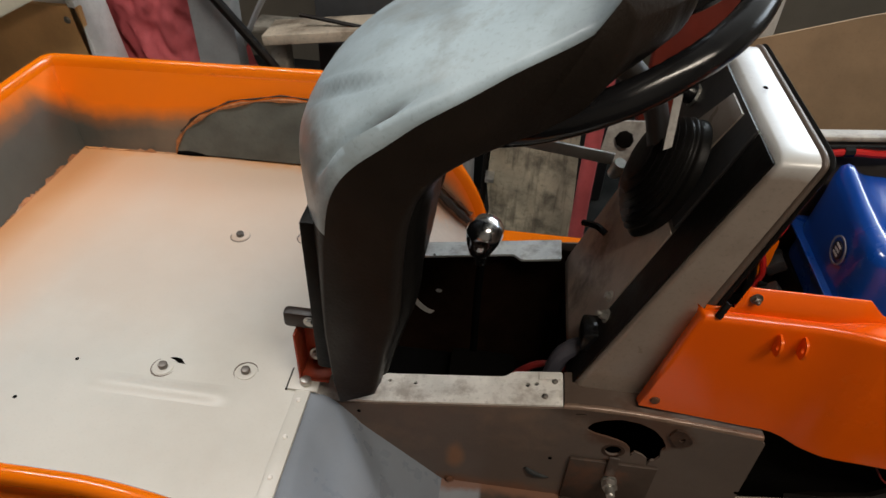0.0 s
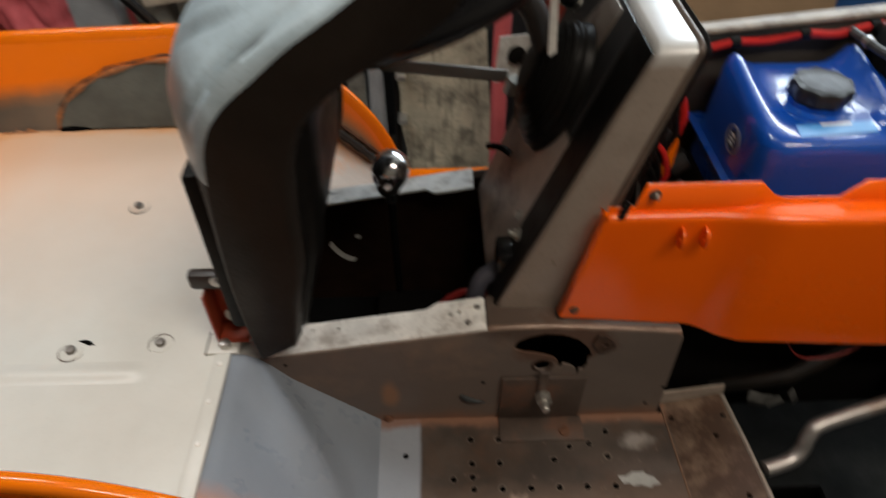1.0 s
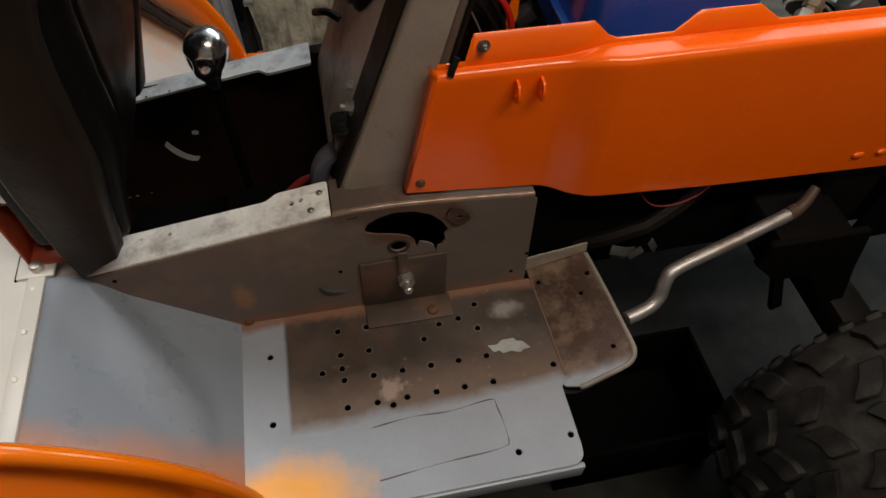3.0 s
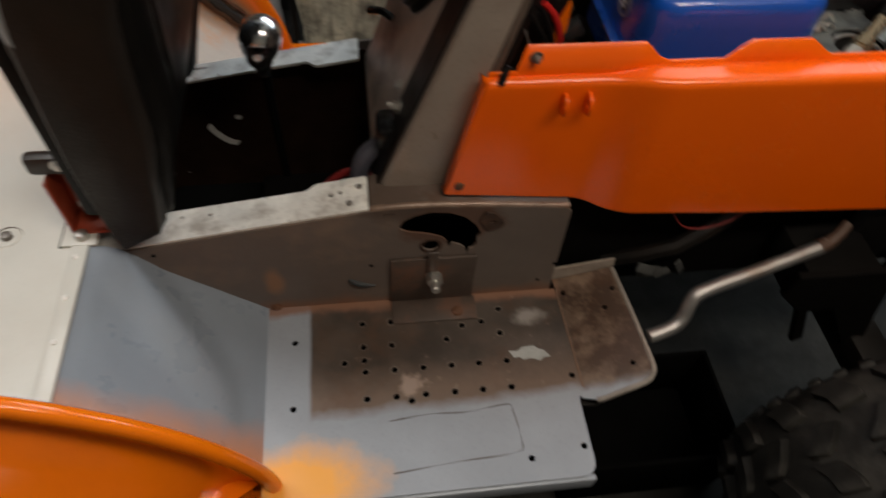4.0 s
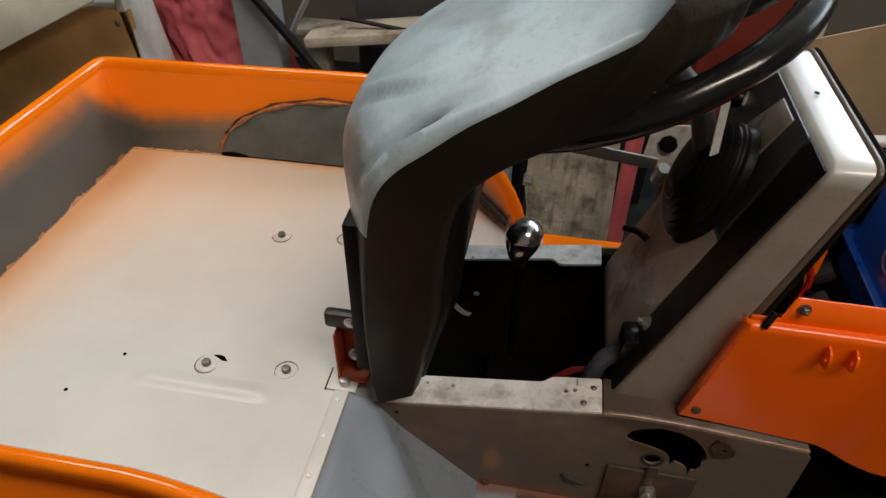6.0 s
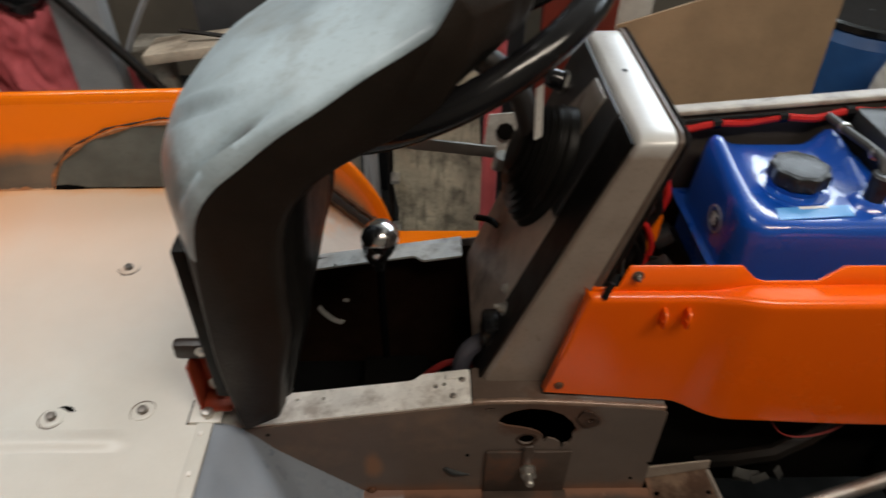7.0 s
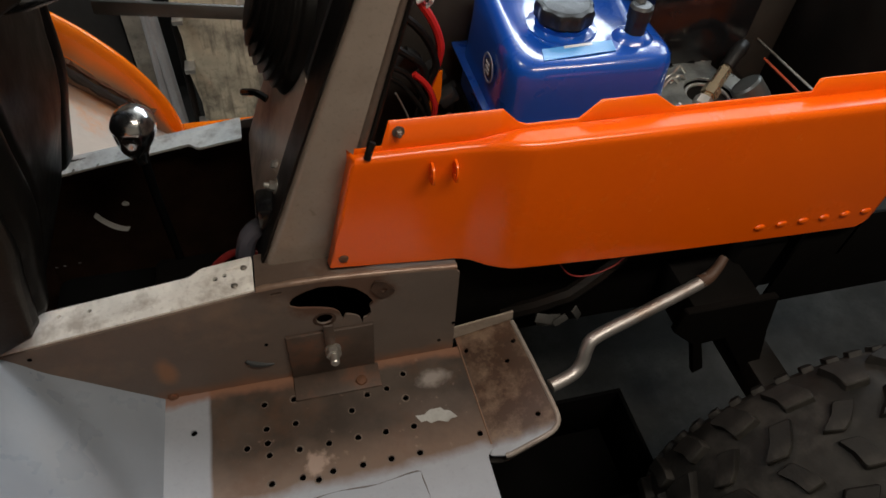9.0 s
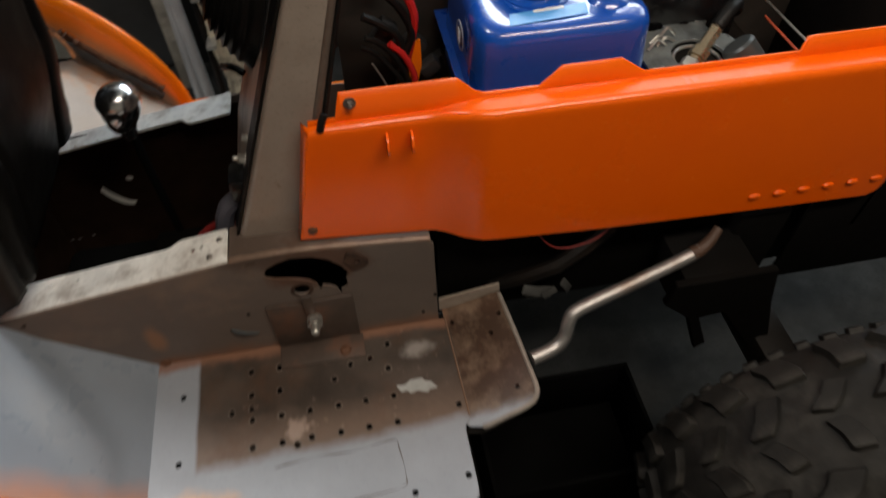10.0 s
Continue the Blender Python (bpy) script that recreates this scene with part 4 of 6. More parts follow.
EDGE_A, MID_A, EDGE_B, MID_B = fine_profile(EDGE_OUT), fine_profile(MID_OUT), fine_profile(EDGE_IN), fine_profile(MID_IN)
bm = bmesh.new()
half = [0.03 * i for i in range(27)] + [0.80, 0.82, 0.84, 0.86, 0.88, 0.90, 0.92, 0.935, 0.955, 0.975, 0.99, 1.0]
stations = [-s for s in reversed(half)] + half[1:]
rings = []
for s in stations:
    y = (SEAT_Y0 + SEAT_Y1) / 2 + s * (SEAT_Y1 - SEAT_Y0) / 2
    k = 1 - abs(s) ** 2.6
    bolster = math.exp(-((abs(s) - 0.72) / 0.16) ** 2)
    groove = math.exp(-((abs(s) - 0.870) / 0.030) ** 2)
    ridge = math.exp(-((abs(s) - 0.955) / 0.028) ** 2)
    ring = []
    for i, ((ex, ez), (mx, mz)) in enumerate(zip(EDGE_A + EDGE_B, MID_A + MID_B)):
        x, z = ex + (mx - ex) * k, ez + (mz - ez) * k
        inner = i >= len(EDGE_A)
        if inner:
            fold = 0.010 * math.exp(-((abs(s) - 0.60 - 0.5 * (z - 0.80)) / 0.035) ** 2) + 0.008 * math.exp(-((abs(s) - 0.86 - 0.3 * (z - 0.78)) / 0.02) ** 2)
            x, z = x + 0.010 * bolster * (1 if z < 1.0 else 0.3) - fold * (1 if z < 0.93 else 0.3), z - 0.010 * bolster * (1 if z > 0.95 else 0.0)
        else:
            # fold along the edge of the cushion, strongest at the bend
            at = math.exp(-((z - 0.988) / 0.036) ** 2)
            lift = (0.010 * ridge - 0.021 * groove) * at + 0.0015 * noise.noise(Vector((x * 16, y * 16, z * 16)))
            # slanting pinch across the bend
            across = z - 1.014 + 0.9 * (y - 0.035)
            reach = math.exp(-((y - 0.035) / 0.034) ** 4)
            lift += (0.0045 * math.exp(-(across / 0.006) ** 2) - 0.006 * math.exp(-((across + 0.016) / 0.010) ** 2)) * reach
            x, z = x - 0.55 * lift, z + 0.83 * lift
        if abs(s) > 0.97:
            pull = 0.005 * ((abs(s) - 0.97) / 0.03) ** 2
            x, z = x - pull if inner else x + pull * 0.6, z + (pull * 0.4 if inner else -pull * 0.6)
        # upper corners are rounded off
        trim = max(0.0, abs(s) - 0.55) / 0.45
        if x > 0.14:
            x -= 0.045 * trim ** 2 * (x - 0.14) / 0.08
            z -= 0.012 * trim ** 3 * (x - 0.14) / 0.08
        ring.append(bm.verts.new((x, y, z)))
    rings.append(ring)
n = len(rings[0])
for a, c in zip(rings, rings[1:]):
    for k in range(n):
        f = bm.faces.new((a[k], a[(k + 1) % n], c[(k + 1) % n], c[k]))
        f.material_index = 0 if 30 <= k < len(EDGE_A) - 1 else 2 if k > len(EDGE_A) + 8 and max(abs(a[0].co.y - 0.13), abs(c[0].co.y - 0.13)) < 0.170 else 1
for ring in (rings[0], rings[-1]):
    f = bm.faces.new(ring)
    f.material_index = 1
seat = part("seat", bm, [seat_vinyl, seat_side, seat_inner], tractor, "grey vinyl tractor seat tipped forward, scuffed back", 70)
part("base_plate", box(-0.122, -0.094, -0.030, 0.290, 0.645, 0.88, 0.006), soft_black, seat, "black seat base plate")
rust_black = plain("rusty_black_steel", (0.022, 0.014, 0.011), 0.5, 0.0, 0.3, 30, 0.1, 200, 0.2, 90)
hinge = part("seat_hinge", box(-0.152, -0.112, -0.02, 0.016, 0.604, 0.609, 0.001), red_oxide, tractor, "red oxide hinge bracket with a bolt")
part("hinge_leaf", box(-0.152, -0.149, -0.02, 0.016, 0.604, 0.69, 0.001), red_oxide, hinge)
part("hinge_leaf", box(-0.149, -0.112, 0.012, 0.016, 0.604, 0.69, 0.001), red_oxide, hinge)
part("hinge_bolt", bolt((-0.134, 0.008, 0.628), (0.1, -1, 0.2), 0.006, 0.005, 0.004), zinc, hinge)
part("hinge_arm", box(-0.165, -0.11, -0.012, 0.004, 0.694, 0.720, 0.006), rust_black, hinge)
part("hinge_foot", box(-0.164, -0.124, -0.036, 0.0, 0.601, 0.6045, 0.001), deck_paint, hinge)
part("foot_gap", box(-0.1665, -0.164, -0.036, 0.0, 0.5995, 0.602), hole_black, hinge)
part("foot_bolt", lathe([(0.0075, 0), (0.0075, 0.006), (0.006, 0.0078), (0.003, 0.0084)], pose(-0.142, -0.024, 0.6045), 14), zinc, hinge)
part("hinge_pin", bolt((-0.13, -0.012, 0.71), (0, -1, 0), 0.005, 0.004), zinc, hinge)

# ---- gear lever ----
# shaft coloured black so that it sinks into the tunnel's shade
lever = part("gear_lever", tube([(0.068, 0.196, 0.44), (0.066, 0.196, 0.6), (0.068, 0.198, 0.68)], 0.006, 10), hole_black, tractor)
knob = bmesh.new()
bmesh.ops.create_icosphere(knob, subdivisions=4, radius=1.0)
KNOB_FACE = Vector((-0.5, -0.85, 0.0)).normalized()
KNOB_SIDE = Vector((-KNOB_FACE.y, KNOB_FACE.x, 0.0))
for v in knob.verts:
    f, q, h = v.co.dot(KNOB_FACE), v.co.dot(KNOB_SIDE), v.co.z
    depth, wide, tall = 0.030, 0.0265, 0.027
    if h < -0.1:
        # the body narrows and juts forward below the dome
        t = min(1.0, (-0.1 - h) / 0.9)
        wide *= 1 - 0.30 * t
        depth *= 1 - 0.10 * t
        tall *= 1.6
        f += 0.30 * t * (1 if f > -0.3 else 0.4)
    cut = 0.0
    for side in (-0.42, 0.42):
        cut += 0.22 * math.exp(-(((q - side) / 0.24) ** 2 + ((h + 0.18) / 0.22) ** 2)) * max(0.0, f)
    cut += 0.10 * math.exp(-((q / 0.12) ** 2 + ((h + 0.55) / 0.16) ** 2)) * max(0.0, f)
    cut += 0.05 * (math.sin(q * 28) > 0.4) * math.exp(-((h + 0.86) / 0.10) ** 2) * max(0.0, f)
    v.co = Vector((0.068, 0.198, 0.711)) + KNOB_FACE * depth * (f - cut) + KNOB_SIDE * wide * q + Vector((0, 0, tall * h))
knob = lathe([(0.010, -0.052), (0.011, -0.040), (0.014, -0.034), (0.014, -0.020)], pose(0.065, 0.194, 0.709), 24, knob)
part("knob", knob, chrome, lever, "polished chrome gear knob", 50)

# ---- cowl with dash ----
def cowl_at(u, v, w):
    """u up the cowl, v across, w from the rear face (0) to the front face (1)."""
    rear = Vector((0.198 + 0.137 * u, v, 0.616 + 0.374 * u))
    front = Vector((0.272 + 0.100 * u, v, 0.621 + 0.370 * u))
    return tuple(rear.lerp(front, w))


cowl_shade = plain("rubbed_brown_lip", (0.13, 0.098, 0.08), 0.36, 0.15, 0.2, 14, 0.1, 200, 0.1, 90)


def cowl_outline(grow=0.0, r=0.05):
    return rounded([(0.0, -grow), (1.0 + grow * 2.5, -grow), (1.0 + grow * 2.5, 0.27 + grow), (0.0, 0.27 + grow)], [0, r, r, 0], 6)


bm = bmesh.new()
flat = cowl_outline(0.0, 0.024)
loops = []
for w, shrink in ((0.0, 0.006), (0.06, 0.0015), (0.12, 0.0), (1.0, 0.0)):
    loops.append([bm.verts.new(cowl_at(u - (shrink * 2.5 if u > 0.5 else 0), v + (shrink if v < 0.13 else -shrink), w)) for u, v in flat])
n = len(flat)
for a, c in zip(loops, loops[1:]):
    for k in range(n):
        bm.faces.new((a[k], a[(k + 1) % n], c[(k + 1) % n], c[k]))
bm.faces.new(loops[0])
bm.faces.new(loops[-1])
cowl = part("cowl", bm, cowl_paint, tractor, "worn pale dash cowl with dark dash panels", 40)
DX, DZ = 0.329 - 0.198, 0.974 - 0.616
DL = math.hypot(DX, DZ)


def on_dash(s, y, w):
    """A place on the sloping rear face: s along it, w out of it."""
    return (0.198 + DX * s - w * DZ / DL, y, 0.616 + DZ * s + w * DX / DL)


def dash_plate(name, outline, thick, material, lift=0.0005, label=""):
    return part(name, plate(outline, [], lambda u, v, w: on_dash(u, v, w + lift), thick, 0.0008), material, cowl, label)


dash_plate("dash_strip", [(0.02, 0.006), (0.70, 0.006), (1.025, 0.003), (1.025, 0.058), (0.02, 0.058)], 0.003, dark_steel, label="dark dash strip")
dash_plate("dash_panel", rounded([(0.66, 0.062), (1.025, 0.062), (1.025, 0.264), (0.66, 0.262)], 0.004, 2), 0.004, plain("dash_black", (0.03, 0.03, 0.032), 0.45), label="dark dash panel")
dash_plate("dash_lower", [(0.03, 0.062), (0.64, 0.062), (0.64, 0.262), (0.03, 0.262)], 0.002, plain("dirty_brown_dash", (0.46, 0.39, 0.34), 0.4, 0.0, 0.2, 10, 0.08, 200, 0.1, 90, stain=(0.05, 0.036, 0.028), stain_amount=0.8, stain_scale=9), label="dirty brown lower dash")
dash_plate("dash_trim", [(0.83, 0.116), (1.01, 0.104), (1.01, 0.152), (0.83, 0.19)], 0.006, cowl_paint)
def cowl_band(name, rows, material, label=""):
    """A band round the front edge of the cowl, lofted through (place, growth) rows."""
    bm = bmesh.new()
    loops = [[bm.verts.new(cowl_at(max(u, 0.44), v, w)) for u, v in cowl_outline(grow, 0.027)] for w, grow in rows]
    for a, c in zip(loops, loops[1:]):
        for k in range(len(a)):
            bm.faces.new((a[k], a[(k + 1) % len(a)], c[(k + 1) % len(a)], c[k]))
    bm.faces.new(loops[0])
    bm.faces.new(loops[-1])
    return part(name, bm, material, cowl, label, 50)


cowl_band("front_lip", [(0.99, 0.0), (1.01, 0.0018), (1.05, 0.0030), (1.10, 0.0030), (1.15, 0.0018), (1.18, -0.0005)], cowl_shade, "rubbed brown front lip")
cowl_band("edge_seal", [(1.17, 0.0), (1.19, 0.0030), (1.23, 0.0040), (1.27, 0.0030)], black_rubber, "black rubber edge seal")
skirt_pts = [(cowl_at(u, 0, w)[0], cowl_at(u, 0, w)[2]) for u, w in ((0.0, 0.97), (0.0, 1.9), (0.3, 1.6), (0.46, 1.1), (0.46, 0.97))]
part("cowl_skirt", plate(skirt_pts, [], lambda u, v, w: (u, 0.001 + w, v), 0.003), cowl_paint, cowl)
part("cowl_hole", lathe([(0.0028, 0), (0.0028, 0.001)], aligned((0.352, 0.143, 0.9925), (0.1, 0, 1)), 10), hole_black, cowl)
LEDGE = [(0.192, 0.633), (0.215, 0.6355), (0.276, 0.6355), (0.36, 0.6285), (0.436, 0.6205)]
part("cowl_ledge", plate(LEDGE + [(x, z - 0.003) for x, z in reversed(LEDGE)], [], lambda u, v, w: (u, -0.028 + w, v + 0.002), 0.05), tunnel_paint, cowl)
part("ledge_bend", tube([(x, -0.0285, z - 0.0035) for x, z in LEDGE], 0.0055, 12, steps=2), plain("rubbed_bend", (0.20, 0.135, 0.10), 0.32, 0.2, 0.2, 30, 0.1, 200, 0.1, 90, stain=(0.16, 0.08, 0.05), stain_amount=0.7, stain_scale=22), cowl, "rubbed shiny bend")
# key switch and small fittings on the dash
part("key_switch", lathe([(0.013, 0), (0.013, 0.02), (0.010, 0.026)], aligned(on_dash(0.88, 0.236, 0.003), (-DZ, 0, DX)), 16), black_plastic, cowl)
part("switch_nut", lathe([(0.015, 0), (0.015, 0.004)], aligned(on_dash(0.88, 0.236, 0.004), (-DZ, 0, DX)), 6), zinc, cowl)
part("clamp", bolt(on_dash(0.28, 0.05, 0.003), (-DZ, 0, DX), 0.006, 0.008, 0.006), zinc, cowl)
part("clamp", bolt(on_dash(0.31, 0.075, 0.003), (-DZ, 0, DX), 0.005, 0.006), zinc, cowl)
part("clamp_body", box(0.205, 0.235, 0.03, 0.07, 0.665, 0.70, 0.006), black_plastic, cowl)

# steering column, boot and wheel
boot_rubber = plain("dull_boot_rubber", (0.006, 0.0056, 0.0053), 0.42, 0.0, 0.25, 15, 0.06, 250, 0.2, 120)
boot_rubber.node_tree.nodes["Principled BSDF"].inputs["Specular IOR Level"].default_value = 0.13
WHEEL = Vector((0.152, MID, 1.040))
A = radians(27)
AX = Vector((-math.sin(A), 0, math.cos(A)))
steer = part("steering_column", tube([(0.262, 0.112, 0.89), (0.252, 0.113, 0.925), (0.238, 0.116, 0.972), (0.205, 0.122, 1.008), WHEEL - AX * 0.01], lambda s: 0.0105 + 0.006 * s, 18, steps=3), plain("dark_brown_column", (0.016, 0.012, 0.010), 0.5, 0.0, 0.2, 20, 0.08, 200, 0.1, 90), tractor)
# ribbed boot: a long oval foot on the dash, drawn in to the column
DASH_N = Vector((-DZ, 0, DX)) / DL
DASH_U = Vector((DX, 0, DZ)) / DL
bm = bmesh.new()
rings = []
RIBS = 7
for i in range(RIBS * 6 + 1):
    t = i / (RIBS * 6)
    rib = 0.0036 * math.cos(2 * math.pi * RIBS * t) * (0.35 + 0.65 * t)
    mid = Vector(on_dash(0.71 + 0.05 * t, 0.138 - 0.022 * t, 0.004 + 0.064 * t ** 0.7))
    long_r = 0.058 * (1 - t) ** 0.45 + 0.017 + rib
    wide_r = 0.042 * (1 - t) ** 0.45 + 0.016 + rib
    # the lower end of the foot runs out to a point
    ring = []
    for k in range(40):
        a = 2 * math.pi * k / 40
        point = 1.0 - 0.45 * (1 - t) * max(0.0, -math.sin(a)) ** 2
        ring.append(bm.verts.new(mid + DASH_U * long_r * math.sin(a) * (1.0 if math.sin(a) > 0 else 1.0 + 0.25 * (1 - t)) + Vector((0, 1, 0)) * wide_r * math.cos(a) * point + (DASH_N * 0.4 + DASH_U * 0.0) * 0.012 * (1 - t) * max(0.0, math.sin(a))))
    rings.append(ring)
for a, c in zip(rings, rings[1:]):
    for k in range(40):
        bm.faces.new((a[k], a[(k + 1) % 40], c[(k + 1) % 40], c[k]))
bm.faces.new(rings[0])
bm.faces.new(rings[-1])
part("boot", bm, boot_rubber, steer, "black ribbed rubber boot", 60)
sw = part("steering_wheel", lathe([(0.03, -0.012), (0.036, -0.004), (0.036, 0.006), (0.028, 0.014), (0.01, 0.017)], aligned(WHEEL, AX), 24), black_plastic, tractor, "glossy black steering wheel")
m = aligned(WHEEL, AX)
b2 = torus(m, 0.17, 0.0155, 288, 16)
for v in b2.verts:
    local = m.inverted() @ v.co
    turn_angle = math.atan2(local.y, local.x)
    if math.hypot(local.x, local.y) < 0.174:
        v.co += (v.co - (WHEEL + (v.co - WHEEL - AX * local.z).normalized() * 0.17)) * 0.018 * math.cos(72 * turn_angle)
part("rim", b2, black_plastic, sw, "thick glossy black rim with finger ribs", 70)
for a in (90, 210, 330):
    d = m.to_3x3() @ Vector((math.cos(radians(a)), math.sin(radians(a)), 0))
    part("spoke", tube([WHEEL + d * 0.02, WHEEL + d * 0.1 - AX * 0.012, WHEEL + d * 0.165], 0.009, 10), black_plastic, sw)
part("column_plate", plate([(0.251, 0.938), (0.259, 0.943), (0.2545, 1.004), (0.247, 0.998)], [], lambda u, v, w: (u, 0.086 + w, v), 0.002), bare_alu, steer, "bare metal bracket")
bracket = part("switch_bracket", plate([(0.213, 0.806), (0.282, 0.812), (0.298, 0.880), (0.219, 0.872)], [circle(0.243, 0.848, 0.008, 14)], lambda u, v, w: (u, 0.2625 + w, v), 0.002), bare_alu, cowl, "bare metal switch bracket")
part("switch_body", lathe([(0.015, 0), (0.015, 0.016), (0.011, 0.02)], aligned((0.243, 0.265, 0.848), (0.1, 1, -0.1)), 16), black_plastic, bracket)
part("switch_nut", lathe([(0.0125, 0), (0.0125, 0.004), (0.006, 0.006)], aligned((0.243, 0.2615, 0.848), (-0.2, -1, 0.1)), 8), dark_steel, bracket)
# flat link and its pivot
link_m = aligned((0.062, 0.232, 0.853), (0.165, -0.01, -0.014))
link = part("throttle_link", box(-0.0025, 0.0025, -0.0085, 0.0085, 0.0, 0.166, 0.001, link_m), plain("dull_steel", (0.20, 0.19, 0.18), 0.45, 0.5), tractor, "bare flat metal link bar")
part("pivot", lathe([(0.008, -0.012), (0.009, 0.0), (0.008, 0.014)], aligned((0.23, 0.2, 0.838), (0.2, -0.4, 1)), 14), zinc, link)
part("pivot_pin", tube([(0.206, 0.218, 0.732), (0.222, 0.2, 0.742), (0.235, 0.19, 0.738)], 0.005, 8), black_plastic, link)

# ---- hood side, orange ----
def hood_y(x):
    s = min(1, max(0, (x - 0.435) / 0.075))
    s = s * s * (3 - 2 * s)
    return -0.024 - 0.020 * s


def hood_top(x):
    s = min(1, max(0, (x - 0.44) / 0.06))
    s = s * s * (3 - 2 * s)
    return 0.808 + 0.009 * s - 0.002 * max(0, x - 0.5)


def hood_bottom(x):
    pts = [(0.276, 0.645), (0.35, 0.637), (0.41, 0.630), (0.435, 0.628), (0.452, 0.625), (0.475, 0.618), (0.493, 0.6165), (0.52, 0.613), (0.66, 0.602), (0.91, 0.590), (1.06, 0.585)]
    for (a, za), (c, zc) in zip(pts, pts[1:]):
        if x <= c:
            return za + (zc - za) * max(0, (x - a) / (c - a))
    return pts[-1][1]


def lip_z(x):
    """Height of the upright inner lip, with its cut-outs."""
    if x < 0.352:
        return 0.812
    if x < 0.473:
        return 0.843
    if x < 0.502:
        return 0.843 - (x - 0.473) / 0.029 * 0.028
    if x < 0.563:
        return 0.8135
    if x < 0.585:
        return 0.8135 + (x - 0.563) / 0.022 * 0.0285
    if x < 0.676:
        return 0.842
    if x < 0.68:
        return 0.824
    if x < 0.862:
        return 0.822
    if x < 0.868:
        return 0.839
    return 0.840


bm = bmesh.new()
cols = sorted(set([0.276, 0.280, 0.282, 0.285, 0.30, 0.315, 0.33, 0.345, 0.352, 0.353, 0.473, 0.502, 0.563, 0.585, 0.676, 0.6765, 0.68, 0.862, 0.868, 1.045, 1.055, 1.06]
                  + [0.36 + 0.012 * i for i in range(16)] + [0.56 + 0.03 * i for i in range(17)]))
rings = []
for x in cols:
    y = hood_y(x)
    z1, z0 = hood_top(x), hood_bottom(x)
    if x > 1.05:
        z0 += (x - 1.05) * 1.5
    lean = 0.0
    row = []
    for s in (0.0, 0.006, 0.03, 0.25, 0.5, 0.75, 0.97, 1.0):
        row.append((x, y - 0.0006 * math.sin(math.pi * s), z0 + (z1 - 0.008 - z0) * s))
    row += [(x, y + 0.001, z1 - 0.004), (x, y + 0.004, z1 - 0.001), (x, y + 0.008, z1)]
    row += [(x, -0.016, z1 - 0.0022), (x, -0.0125, z1 - 0.0012), (x, -0.012, max(z1 + 0.0035, lip_z(x)))]
    rings.append(row)
# the rear edge leans forward
out = []
for row in rings:
    x = row[0][0]
    new_row = []
    for k, (px, py, pz) in enumerate(row):
        start = 0.280 + (pz - 0.645) * 0.22
        if x < 0.278 and k < 11:
            # folded-back rear flange, wider towards the top
            wide = 0.002 + 0.03 * (pz - 0.645)
            new_row.append((start - wide, py + 0.010, pz))
        else:
            new_row.append((max(px, start) if px < 0.36 else px, py, pz))
    out.append([bm.verts.new(q) for q in new_row])
for a, c in zip(out, out[1:]):
    for k in range(len(a) - 1):
        if c[k].co.x - a[k].co.x > 1e-7 or c[k + 1].co.x - a[k + 1].co.x > 1e-7:
            bm.faces.new((a[k], a[k + 1], c[k + 1], c[k]))
hood = part("hood_side", bm, hood_paint, tractor, "glossy orange hood side panel with notched lip", 40)
sol = hood.modifiers.new("thick", "SOLIDIFY")
sol.thickness, sol.offset = 0.002, -1.0
part("rear_seal", tube([(0.328, -0.022, 0.806), (0.331, -0.020, 0.815), (0.335, -0.017, 0.823)], 0.004, 8), black_rubber, hood, "black rubber seal end")
part("hood_rivet", lathe([(0.006, 0), (0.005, 0.002), (0.002, 0.003)], aligned((0.2965, -0.0245, 0.659), (0, -1, 0)), 14), rust_metal, hood)
part("hood_nut", bolt((0.362, -0.0125, 0.83), (0, -1, 0), 0.0042, 0.005, 0.003), dull_zinc, hood)
for x in (0.394, 0.420):
    bm = plate(rounded([(0, -0.002), (0.014, 0.002), (0.017, 0.014), (0.012, 0.024), (0.0, 0.026)], 0.004, 3), [circle(0.009, 0.012, 0.003, 8)], lambda u, v, w, x=x: (x + w, -0.0255 - u, 0.771 + v), 0.0026)
    part("ear", bm, hood_paint, hood)
for i in range(6):
    x = 0.866 + 0.035 * i
    part("dimple", lathe([(0.007, 0), (0.006, 0.002), (0.003, 0.0032)], aligned((x, hood_y(x) - 0.0006, 0.621), (0, -1, 0)) @ Matrix.Diagonal((1.25, 0.7, 1, 1)), 12), hood_paint, hood)
part("thin_wire", tube([(0.575, -0.03, 0.60), (0.60, -0.034, 0.568), (0.63, -0.036, 0.562), (0.665, -0.034, 0.572), (0.69, -0.03, 0.60)], 0.0012, 6), plain("dull_red_wire", (0.16, 0.015, 0.012), 0.5), hood)

# far hood side: dark inside, cream top edge, battery cable tied along it
def rising(bm):
    """Tilts a level bar so that it climbs towards the front."""
    for v in bm.verts:
        if v.co.z > 0.7:
            v.co.z += 0.095 * (v.co.x - 0.79)
    return bm


far_hood = part("hood_side", rising(box(0.36, 1.08, 0.285, 0.291, 0.56, 0.888, 0.001)), plain("dusty_brown_sheet", (0.032, 0.027, 0.023), 0.6, 0.0, 0.25, 9, 0.1, 160, 0.1, 90, stain=(0.012, 0.010, 0.008), stain_amount=0.7, stain_scale=7), tractor, "far hood side, dark inside with a cream top edge")
